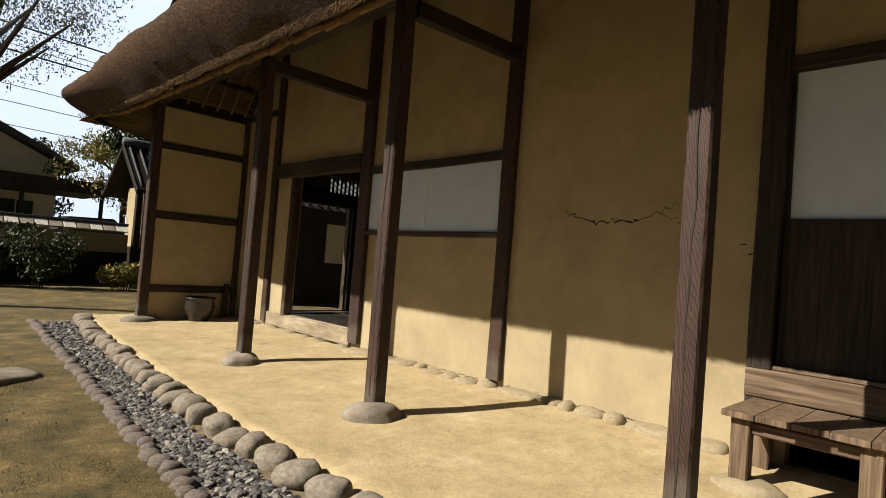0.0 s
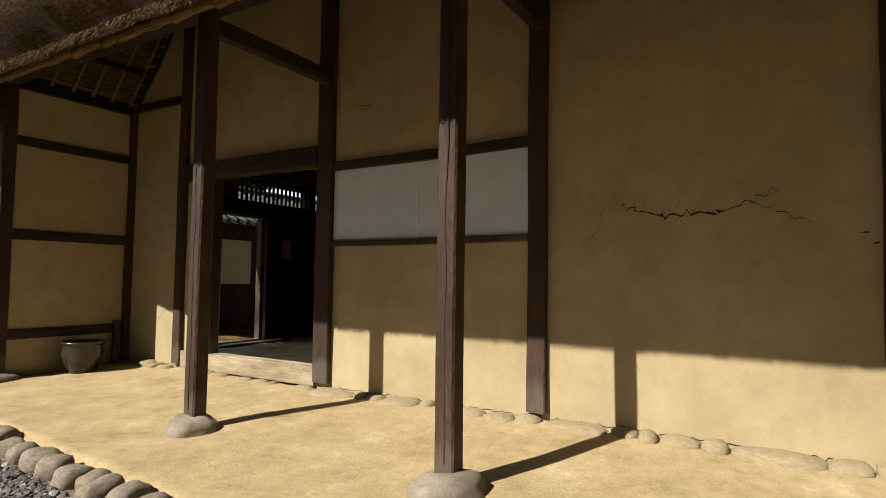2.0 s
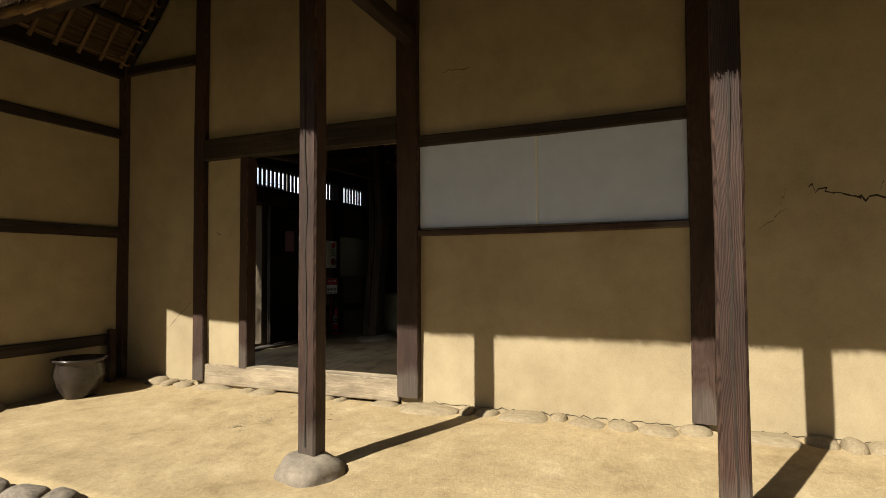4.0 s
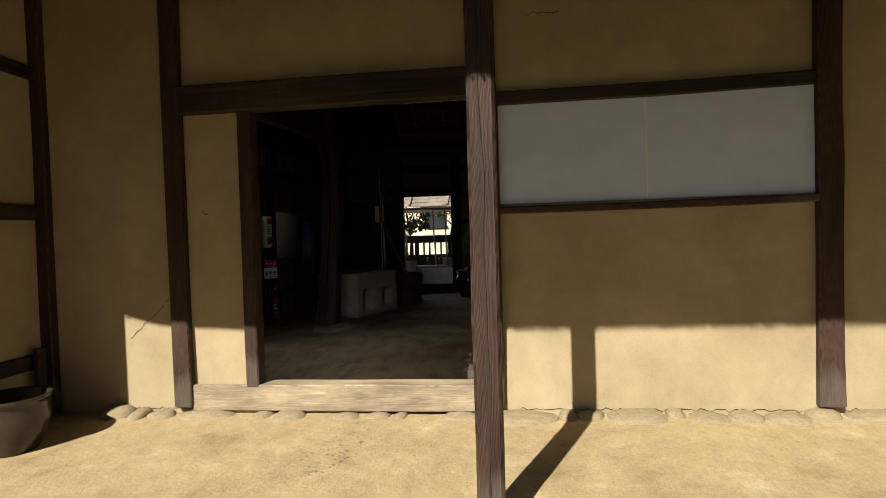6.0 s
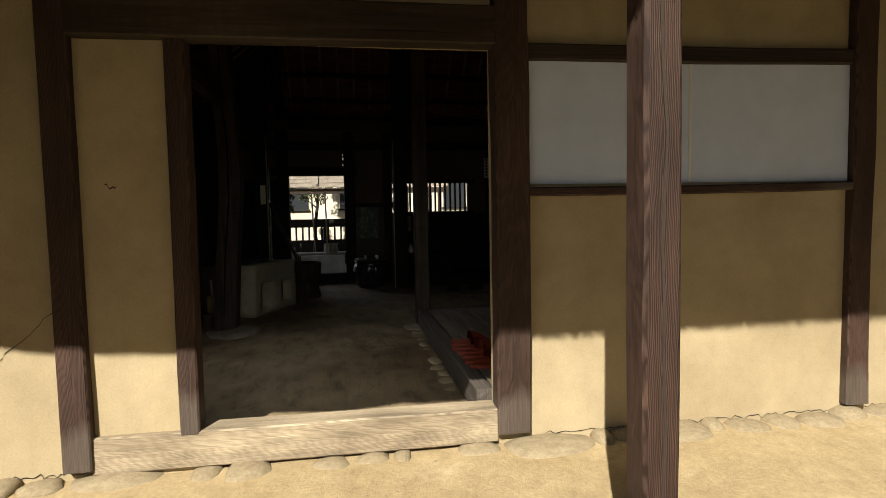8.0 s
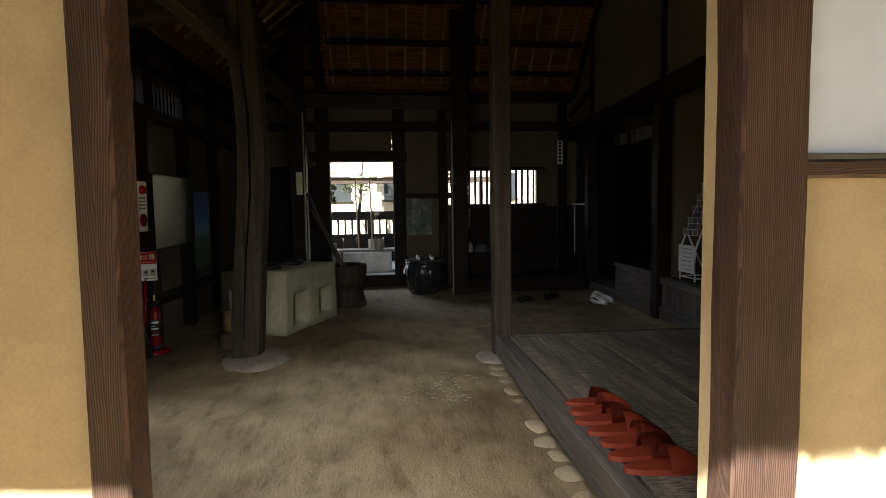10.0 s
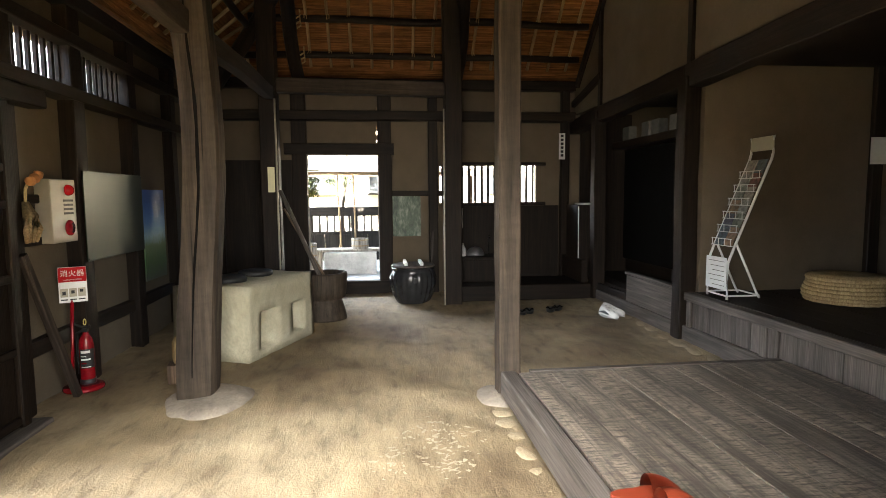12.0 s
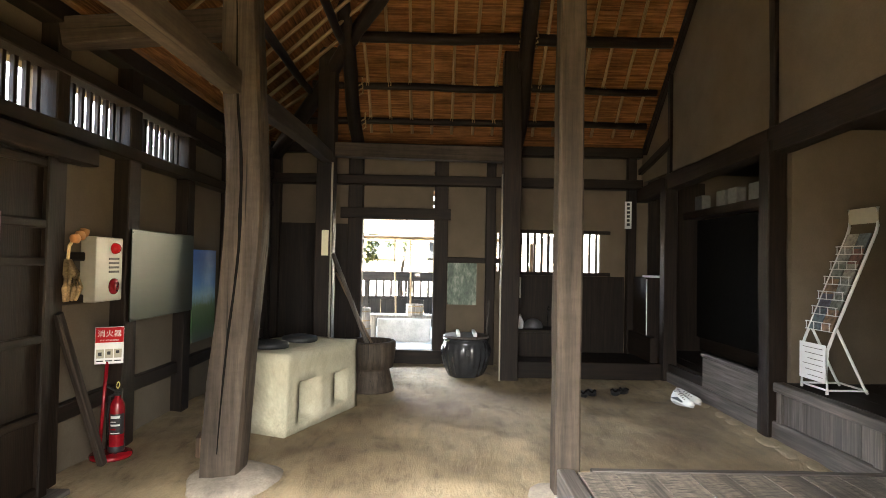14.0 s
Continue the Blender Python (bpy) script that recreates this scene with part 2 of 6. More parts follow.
M_STRAW_OLD = wood("weathered_eave_straw", (0.0738, 0.0424, 0.0177), (0.158, 0.0969, 0.0407), (0.264, 0.168, 0.0754), 0.85, 2.0)
M_TILE = speckled("grey_roof_tile", [(0.3, (0.0425, 0.0476, 0.0561)), (0.6, (0.085, 0.0901, 0.102)), (0.8, (0.145, 0.15, 0.156))], 2.0, 20, 0.75, 0.2, 0.01, 0.3, True, 0.2)


def thatch_material():
    m, nt, b = material("thatch", 0.95, 0, 0.1)
    v = coords(nt, (7, 7, 30), shift=False)
    f = noise_tex(nt, v, 3.0, 8, 0.75)
    g = noise_tex(nt, coords(nt, (1, 1, 1), shift=False), 1.1, 5, 0.6)
    c = ramp(nt, f, [(0.3, (0.0272, 0.0157, 0.00952)), (0.5, (0.089, 0.0554, 0.036)), (0.72, (0.204, 0.135, 0.0884))])
    c = mix(nt, 0.7, c, ramp(nt, g, [(0.35, (0.55, 0.55, 0.55)), (0.7, (1.2, 1.15, 1.1))]), "MULTIPLY")
    nt.links.new(c, b.inputs["Base Color"])
    bump(nt, b, f, 0.9, 0.04)
    return m


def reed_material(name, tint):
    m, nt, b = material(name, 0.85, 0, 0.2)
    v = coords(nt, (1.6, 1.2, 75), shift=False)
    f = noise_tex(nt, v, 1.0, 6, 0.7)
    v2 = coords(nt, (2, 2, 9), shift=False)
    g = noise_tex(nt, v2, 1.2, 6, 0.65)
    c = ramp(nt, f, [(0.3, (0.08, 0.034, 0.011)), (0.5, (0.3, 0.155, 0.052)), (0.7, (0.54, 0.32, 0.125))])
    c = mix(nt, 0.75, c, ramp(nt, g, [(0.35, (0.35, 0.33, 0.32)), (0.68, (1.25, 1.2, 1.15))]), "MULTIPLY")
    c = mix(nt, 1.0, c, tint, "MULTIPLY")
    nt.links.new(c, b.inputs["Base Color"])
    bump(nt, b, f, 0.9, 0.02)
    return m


M_THATCH = thatch_material()
M_REED = reed_material("reed_lining", (0.64, 0.538, 0.499))
# Same reed, tinted dark and bluish to carry the shade under the eaves.
M_REED_SHADED = reed_material("shaded_eave_reed", (0.26, 0.321, 0.383))

# ---- mesh helpers ----


def part(name, bm, mat, parent=None, label="", m=None, smooth=False):
    me = bpy.data.meshes.new(name)
    bmesh.ops.recalc_face_normals(bm, faces=bm.faces[:])
    bm.to_mesh(me)
    bm.free()
    me.materials.append(mat)
    if smooth:
        for p in me.polygons:
            p.use_smooth = True
    ob = new(name, me)
    if m is not None:
        ob.matrix_basis = m
    if parent is not None:
        ob.parent = parent
        if m is not None and parent.type == "MESH":
            ob.matrix_parent_inverse = parent.matrix_basis.inverted()
    if label:
        ob["label"] = label
    return ob


def thing(name, label, category, at=(0, 0, 0), group="", kind="", m=None):
    ob = new(name)
    ob.matrix_basis = m if m is not None else Matrix.Translation(at)
    return tagged(ob, label, category, group, kind)


def box(bm, x0, x1, y0, y1, z0, z1, bevel=0.0):
    r = bmesh.ops.create_cube(bm, size=1.0)
    vs = r["verts"]
    for v in vs:
        v.co = Vector(((x0 + x1) / 2 + v.co.x * (x1 - x0), (y0 + y1) / 2 + v.co.y * (y1 - y0), (z0 + z1) / 2 + v.co.z * (z1 - z0)))
    if bevel:
        es = list({e for v in vs for e in v.link_edges})
        bmesh.ops.bevel(bm, geom=es, offset=bevel, segments=2, affect="EDGES", profile=0.6)
    return bm


def boxed(*a, bevel=0.0):
    return box(bmesh.new(), *a, bevel=bevel)


def loft(bm, rings, close=True, cap=True):
    """Rings of equal length joined into a skin."""
    vs = [[bm.verts.new(p) for p in ring] for ring in rings]
    n = len(rings[0])
    for a, b in zip(vs, vs[1:]):
        for i in range(n if close else n - 1):
            bm.faces.new((a[i], a[(i + 1) % n], b[(i + 1) % n], b[i]))
    if cap and close:
        bm.faces.new(vs[0][::-1])
        bm.faces.new(vs[-1])
    return bm


def lathe(bm, profile, n=24, at=(0, 0, 0), wob=0.0, cap=True):
    rings = []
    for j, (r, z) in enumerate(profile):
        ring = []
        for i in range(n):
            a = 2 * math.pi * i / n
            rr = r * (1 + wob * noise.noise((math.cos(a) * 2 + at[0], math.sin(a) * 2 + at[1], z * 3)))
            ring.append((at[0] + rr * math.cos(a), at[1] + rr * math.sin(a), at[2] + z))
        rings.append(ring)
    return loft(bm, rings, True, cap)


def tube(bm, pts, r, n=8):
    """A round bar along points."""
    rings = []
    pts = [Vector(p) for p in pts]
    for i, p in enumerate(pts):
        d = (pts[min(i + 1, len(pts) - 1)] - pts[max(i - 1, 0)]).normalized()
        q = d.to_track_quat("Z", "Y")
        rr = r[i] if isinstance(r, (list, tuple)) else r
        rings.append([p + q @ Vector((rr * math.cos(2 * math.pi * k / n), rr * math.sin(2 * math.pi * k / n), 0)) for k in range(n)])
    return loft(bm, rings)


seed_no = [0]


def timber(name, a, b, w, h, mat, parent=None, wob=0.004, chamfer=0.008, label="", up=(0, 0, 1), taper=0.0, steps=None):
    """A hewn bar from a to b, its grain along its length. w: width, h: height of its section."""
    a, b = Vector(a), Vector(b)
    d = b - a
    length = d.length
    z = d.normalized()
    ref = Vector(up) if abs(z.dot(Vector(up))) < 0.95 else Vector((1, 0, 0))
    x = ref.cross(z).normalized() if abs(z.z) < 0.95 else Vector((1, 0, 0))
    y = z.cross(x).normalized()
    x = y.cross(z).normalized()
    m = Matrix((x, y, z)).transposed().to_4x4()
    m.translation = a
    seed_no[0] += 1
    s = seed_no[0] * 3.17
    n = steps or max(2, min(14, int(length / 0.3)))
    c = min(chamfer, w * 0.3, h * 0.3)
    bm = bmesh.new()
    rings = []
    for i in range(n + 1):
        t = i / n
        k = 1 - taper * t
        ww, hh = w / 2 * k, h / 2 * k
        ox, oy = wob * 2 * noise.noise((s, t * length * 0.7, 0)), wob * 2 * noise.noise((s, t * length * 0.7, 5))
        ring = []
        for px, py in ((-ww + c, -hh), (ww - c, -hh), (ww, -hh + c), (ww, hh - c), (ww - c, hh), (-ww + c, hh), (-ww, hh - c), (-ww, -hh + c)):
            j = wob * noise.noise((px * 9 + s, py * 9, t * length * 2.3))
            ring.append((px + ox + j, py + oy + j, t * length))
        rings.append(ring)
    loft(bm, rings)
    return part(name, bm, mat, parent, label, m)


def log(name, a, b, r, mat, parent=None, wob=0.01, label="", taper=0.0, n=10):
    a, b = Vector(a), Vector(b)
    d = b - a
    m = d.to_track_quat("Z", "Y").to_matrix().to_4x4()
    m.translation = a
    seed_no[0] += 1
    s = seed_no[0] * 2.31
    k = max(2, min(14, int(d.length / 0.3)))
    rings = []
    for i in range(k + 1):
        t = i / k
        rr = r * (1 - taper * t) * (1 + 0.12 * noise.noise((s, t * 4, 9)))
        ox, oy = wob * 2 * noise.noise((s, t * d.length, 0)), wob * 2 * noise.noise((s, t * d.length, 5))
        rings.append([(ox + rr * math.cos(2 * math.pi * q / n), oy + rr * math.sin(2 * math.pi * q / n), t * d.length) for q in range(n)])
    return part(name, loft(bmesh.new(), rings), mat, parent, label, m, True)


def stone_mesh(seed, sx, sy, sz, div=3, rough=0.22):
    bm = bmesh.new()
    bmesh.ops.create_icosphere(bm, subdivisions=div, radius=1.0)
    for v in bm.verts:
        p = v.co.copy()
        k = 1 + rough * noise.noise(p * 1.1 + Vector((seed * 7.3, 0, 0))) + 0.35 * rough * noise.noise(p * 2.7 + Vector((seed * 3.1, 4, 0)))
        q = Vector((math.copysign(abs(p.x) ** 0.8, p.x), math.copysign(abs(p.y) ** 0.8, p.y), math.copysign(abs(p.z) ** 0.75, p.z)))
        v.co = Vector((q.x * sx, q.y * sy, q.z * sz)) * k
    return bm


def wall_bm(u0, u1, z0, z1, holes, lo, hi, axis):
    """A wall with openings through it. axis 'x': thick along x and running along y; 'y' the other way round."""
    us = sorted({u0, u1, *[h[0] for h in holes], *[h[1] for h in holes]})
    zs = sorted({z0, z1, *[h[2] for h in holes], *[h[3] for h in holes]})
    bm = bmesh.new()
    keep = {}
    for i in range(len(us) - 1):
        for j in range(len(zs) - 1):
            uc, zc = (us[i] + us[i + 1]) / 2, (zs[j] + zs[j + 1]) / 2
            if u0 < uc < u1 and z0 < zc < z1 and not any(h[0] < uc < h[1] and h[2] < zc < h[3] for h in holes):
                keep[(i, j)] = True

    def pt(d, u, z):
        return (d, u, z) if axis == "x" else (u, d, z)
    cache = {}

    def vert(p):
        key = tuple(round(c, 4) for c in p)
        if key not in cache:
            cache[key] = bm.verts.new(p)
        return cache[key]

    def quad(*ps):
        bm.faces.new([vert(p) for p in ps])
    for (i, j) in keep:
        a, b, c, d = us[i], us[i + 1], zs[j], zs[j + 1]
        for t in (lo, hi):
            quad(pt(t, a, c), pt(t, b, c), pt(t, b, d), pt(t, a, d))
        if (i - 1, j) not in keep:
            quad(pt(lo, a, c), pt(hi, a, c), pt(hi, a, d), pt(lo, a, d))
        if (i + 1, j) not in keep:
            quad(pt(lo, b, c), pt(hi, b, c), pt(hi, b, d), pt(lo, b, d))
        if (i, j - 1) not in keep:
            quad(pt(lo, a, c), pt(hi, a, c), pt(hi, b, c), pt(lo, b, c))
        if (i, j + 1) not in keep:
            quad(pt(lo, a, d), pt(hi, a, d), pt(hi, b, d), pt(lo, b, d))
    return bm


def sheet(x0, x1, y0, y1, z, nx, ny, amp=0.0, freq=1.0, skirt=None):
    bm = bmesh.new()
    vs = [[bm.verts.new((x0 + (x1 - x0) * i / nx, y0 + (y1 - y0) * j / ny, 0)) for j in range(ny + 1)] for i in range(nx + 1)]
    for row in vs:
        for v in row:
            v.co.z = z + amp * noise.noise(Vector((v.co.x, v.co.y, 0)) * freq) + amp * 0.4 * noise.noise(Vector((v.co.x, v.co.y, 3)) * freq * 3.1)
    for i in range(nx):
        for j in range(ny):
            bm.faces.new((vs[i][j], vs[i + 1][j], vs[i + 1][j + 1], vs[i][j + 1]))
    return bm


# ---- ground ----
ground = tagged(part("ground", sheet(-120, 160, -120, 160, -0.15, 40, 40, 0.0), M_GRASS), "mossy bare yard ground with thin dry grass", "ground", kind="structure")
yard = tagged(part("pavement_yard", sheet(-6, 1.02, -6, 22, -0.115, 60, 190, 0.02, 1.3), M_GRASS), "worn grassy earth of the front yard", "ground", kind="structure")


def kerb_x(y):
    return 1.61 + 0.0115 * max(0.0, y - 2.7) ** 2 + 0.02 * math.sin(y * 1.3)


def terrace():
    bm = bmesh.new()
    ys = [-4 + 13.6 * j / 140 for j in range(141)]
    rows = []
    for y in ys:
        x0 = kerb_x(y) + 0.06
        row = []
        for i in range(31):
            t = i / 30
            x = x0 + (4.12 - x0) * t
            z = 0.012 * noise.noise((x * 1.4, y * 1.4, 0)) + 0.005 * noise.noise((x * 6, y * 6, 2)) - 0.06 * min(1.0, max(0.0, (4.0 - x) / 1.4)) - (0.09 if i == 0 else 0.0)
            row.append(bm.verts.new((x, y, z)))
        rows.append(row)
    for a, b in zip(rows, rows[1:]):
        for i in range(30):
            bm.faces.new((a[i], a[i + 1], b[i + 1], b[i]))
    return bm


front_terrace = tagged(part("pavement_terrace", terrace(), M_EARTH, smooth=True), "sunlit sandy beaten earth under the eaves", "terrace", kind="structure")
hall_floor = tagged(part("floor", sheet(4.1, 11.75, 1.3, 8.75, 0.065, 190, 190, 0.026, 2.1), M_FLOOR, smooth=True), "trodden earthen floor of the entrance hall", "floor", kind="structure")



def floor_z(x, y):
    p = Vector((x, y, 0)) * 2.1
    return 0.065 + 0.026 * noise.noise(p) + 0.0104 * noise.noise(Vector((x, y, 3)) * 6.51)


def scuffs(cx, cy, n, spread, seed, height, parent, mat):
    r = random.Random(seed)
    bm = bmesh.new()
    for k in range(n):
        x0, y0 = cx + r.gauss(0, spread), cy + r.gauss(0, spread)
        rad = r.uniform(0.003, 0.011)
        a0, st = r.uniform(0, 3), r.uniform(1, 2.6)
        ring = []
        for q in range(9):
            a = 2 * math.pi * q / 9
            d = rad * r.uniform(0.5, 1.3)
            px, py = d * st * math.cos(a), d * math.sin(a)
            x, y = x0 + px * math.cos(a0) - py * math.sin(a0), y0 + px * math.sin(a0) + py * math.cos(a0)
            ring.append(bm.verts.new((x, y, height(x, y) + 0.006)))
        bm.faces.new(ring)
    o = part("lime_scuff", bm, mat, parent, "whitish scuffed lime marks")
    o["kind"] = "stuff"


M_SCUFF = speckled("rubbed_lime", [(0.3, (0.286, 0.239, 0.156)), (0.7, (0.4, 0.351, 0.254))], 20, 90, 0.9, 0.3, 0.01, 0.4)
scuffs(6.58, 6.14, 120, 0.13, 2, floor_z, hall_floor, M_SCUFF)
scuffs(6.22, 6.12, 60, 0.07, 6, floor_z, hall_floor, M_SCUFF)
scuffs(6.3, 6.36, 40, 0.09, 7, floor_z, hall_floor, M_SCUFF)


def terrace_z(x, y):
    return 0.012 * noise.noise((x * 1.4, y * 1.4, 0)) + 0.005 * noise.noise((x * 6, y * 6, 2)) - 0.06 * min(1.0, max(0.0, (4.0 - x) / 1.4))


scuffs(3.35, 6.45, 46, 0.12, 9, terrace_z, front_terrace, M_STONE_SAND)
scuffs(3.5, 6.0, 20, 0.12, 12, terrace_z, front_terrace, M_STONE_SAND)

# ---- facade ----
FX = 4.03
front = tagged(part("wall_front", wall_bm(-3.0, 8.82, -0.05, 4.25, [(5.58, 7.19, -0.05, 2.2), (-3.0, 0.9, -0.05, 0.43), (-3.0, 1.0, 0.43, 2.62)], 4.09, 4.21, "x"), M_PLASTER),
               "ochre clay plaster front wall of the farmhouse, lower part sunlit", "wall", kind="structure")
for y, w, z0 in ((1.065, 0.15, 0.06), (3.29, 0.15, 0.07), (5.49, 0.19, 0.07), (7.725, 0.135, 0.06), (8.78, 0.1, 0.02)):
    timber("post", (4.095, y, z0), (4.095, y, 4.2), 0.13, w, M_DARK if y < 2 else M_POST, front, 0.006, label="weathered dark brown square post")
timber("lintel", (4.08, 5.585, 2.285), (4.08, 7.66, 2.27), 0.2, 0.13, M_HEWN, front, label="broad dark lintel over the doorway", up=(1, 0, 0))
timber("sill", (4.135, 5.585, 0.118), (4.135, 7.66, 0.122), 0.19, 0.165, M_SILL, front, label="pale worn wooden door sill", up=(1, 0, 0))
timber("jamb", (4.115, 7.195, 0.2), (4.115, 7.195, 2.2), 0.13, 0.095, M_POST, front)
timber("rail", (4.065, 3.365, 1.42), (4.065, 5.395, 1.405), 0.05, 0.07, M_POST, front, up=(1, 0, 0))
timber("rail", (4.07, 3.365, 2.185), (4.07, 5.395, 2.16), 0.09, 0.05, M_DARK, front, up=(1, 0, 0))
for y0, y1 in ((3.37, 4.415), (4.425, 5.39)):
    part("panel", boxed(4.074, 4.088, y0, y1, 1.45, 2.145), M_PAPER, front, "plain white panel")
timber("seam_strip", (4.072, 4.42, 1.452), (4.072, 4.42, 2.143), 0.006, 0.016, M_WHITE, front, 0.0005, 0.001, "pale cover strip between the panels")
# shoji bay beside the bench
shoji = tagged(part("window_1", boxed(4.12, 4.14, -3.0, 0.99, 1.58, 2.55), M_PAPER), "white paper screen above dark boards", "window", kind="structure")
for k in range(12):
    y1 = 0.985 - 0.335 * k
    part("board", boxed(4.10, 4.125, y1 - 0.3335, y1, 0.62, 1.577), M_DARK, shoji)
# Added black sheets: one stops sky leaking in, one paints the under-floor shade.
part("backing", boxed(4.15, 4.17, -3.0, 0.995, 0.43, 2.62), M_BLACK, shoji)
part("crawl_space", boxed(4.6, 4.62, -3.0, 0.995, -0.1, 0.43), M_BLACK, shoji, "black sheet painted as the shade under the floor")
timber("rail", (4.1, -3, 0.605), (4.1, 0.99, 0.605), 0.1, 0.03, M_BENCH, shoji)
timber("rail", (4.09, -3, 2.6), (4.09, 0.99, 2.6), 0.1, 0.09, M_DARK, shoji)
timber("sill", (4.08, -3, 0.495), (4.08, 1.14, 0.492), 0.12, 0.185, M_BENCH, shoji, label="grained timber sill beam")
timber("stile", (4.11, 0.975, 0.62), (4.11, 0.975, 2.56), 0.05, 0.03, M_DARK, shoji)


def crack(points, width, x, mat=M_CRACK, name="crack"):
    bm = bmesh.new()
    n = len(points)
    top, bot = [], []
    for i, (y, z) in enumerate(points):
        w = width * (0.35 + 0.9 * abs(noise.noise((y * 21, z * 17, 1)))) * (0.25 if i in (0, n - 1) else 1)
        top.append(bm.verts.new((x, y, z + w)))
        bot.append(bm.verts.new((x, y, z - w)))
    for i in range(n - 1):
        bm.faces.new((top[i], top[i + 1], bot[i + 1], bot[i]))
    return part(name, bm, mat, front)


def jagged(a, b, n, amp, s):
    return [(a[0] + (b[0] - a[0]) * i / n + amp * 0.5 * noise.noise((i * 0.9, s, 2)), a[1] + (b[1] - a[1]) * i / n + amp * noise.noise((i * 0.7, s, 0))) for i in range(n + 1)]


for a, b, n, amp, wd, s in (((2.66, 1.63), (2.36, 1.545), 14, 0.06, 0.006, 1), ((2.4, 1.55), (1.98, 1.565), 18, 0.06, 0.009, 4), ((2.02, 1.55), (1.66, 1.7), 14, 0.05, 0.004, 7),
                            ((1.84, 1.63), (1.5, 1.48), 12, 0.05, 0.003, 11), ((2.82, 1.52), (2.78, 1.63), 6, 0.03, 0.003, 14), ((2.28, 1.57), (2.26, 1.66), 5, 0.03, 0.004, 15),
                            ((5.2, 2.72), (4.95, 2.73), 8, 0.03, 0.003, 20), ((8.15, 0.55), (7.8, 0.86), 14, 0.06, 0.003, 22), ((7.55, 1.47), (7.49, 1.45), 5, 0.02, 0.004, 25), ((1.25, 1.4), (1.2, 1.4), 4, 0.012, 0.004, 27), ((1.19, 1.335), (1.15, 1.34), 4, 0.012, 0.005, 29), ((2.78, 1.5), (2.95, 1.36), 8, 0.05, 0.0025, 33), ((2.2, 1.56), (2.12, 1.63), 5, 0.03, 0.003, 35)):
    crack(jagged(a, b, n, amp, s), wd * 1.5, 4.0865)

for k, (a, b) in enumerate(((3.2, 1.3), (5.3, 3.45), (8.3, 7.2))):
    crack(jagged((a, 0.035), (b, 0.03), 60, 0.03, 31 + k), 0.0045, 4.0862, name="foot_gap")

# wing wall at the end of the terrace
wing = tagged(part("wall_wing", wall_bm(2.7, 4.09, -0.06, 3.16, [], 8.82, 8.92, "y"), M_PLASTER), "clay plastered wing wall with dark rails closing the terrace", "wall", kind="structure")
for z, h in ((2.535, 0.1), (1.505, 0.11), (0.42, 0.11)):
    timber("rail", (2.77, 8.815, z), (4.08, 8.815, z), 0.05, h, M_DARK, wing)
timber("post", (2.72, 8.85, 0.0), (2.72, 8.85, 3.1), 0.13, 0.13, M_POST, wing)
timber("beam", (2.66, 8.8, 3.185), (4.05, 8.8, 3.195), 0.12, 0.16, M_SOOT, wing)
timber("rail", (4.07, 8.73, 3.19), (4.07, 7.8, 3.19), 0.06, 0.09, M_DARK, wing)
timber("stake", (3.92, 8.74, -0.02), (3.92, 8.74, 0.52), 0.07, 0.05, M_POST, wing)

# eave posts on their stones
for y, x, top in ((0.99, 2.66, 3.1), (3.245, 2.62, 3.1), (5.46, 2.66, 3.1), (-1.3, 2.66, 3.1)):
    p = tagged(timber("eave_post", (x, y, -0.005), (x, y, top), 0.122, 0.122, M_POST, None, 0.006, 0.012), "weathered brown square eave post with drying cracks, on a stone", "post", "eave posts")
    bm = bmesh.new()
    ring = [(0.0032 + 0.0045 * abs(noise.noise((i * 0.8, y, 0))), i * 0.11) for i in range(24)]
    prev = None
    for i, (w, z) in enumerate(ring):
        yy = 0.018 * noise.noise((i * 0.35, y * 3, 1))
        a, b = bm.verts.new((-0.064, yy - w, z + 0.1)), bm.verts.new((-0.064, yy + w, z + 0.1))
        if prev:
            bm.faces.new((prev[0], prev[1], b, a))
        prev = (a, b)
    part("check_crack", bm, M_CRACK, p, "long drying crack", Matrix.Translation((x, y, -0.005)))
    s = part("base_stone", stone_mesh(y, 0.215, 0.19, 0.165, 4, 0.16), M_STONE, None, "", pose(x - 0.03, y - 0.02, -0.115, 0, 0, 30 + y * 40), True)
    tagged(s, "rounded grey foundation stone under an eave post", "stone", "foundation stones")
s = part("base_stone", stone_mesh(9.1, 0.27, 0.2, 0.09), M_STONE, None, "", pose(2.7, 8.82, -0.07, 0, 0, 10), True)
tagged(s, "rounded grey foundation stone under the wing post", "stone", "foundation stones")
beam_front = tagged(timber("eave_beam", (2.64, -6, 3.19), (2.68, 8.95, 3.2), 0.14, 0.18, M_DARK), "long dark eave beam on the posts", "beam")
for y, z0, z1 in ((0.99, 3.05, 3.1), (3.25, 3.05, 3.12), (5.46, 3.03, 3.05)):
    tagged(timber("tie_beam", (2.72, y, z0), (4.03, y + 0.02, z1), 0.1, 0.13, M_DARK), "dark tie beam from eave post to wall", "beam", "tie beams")

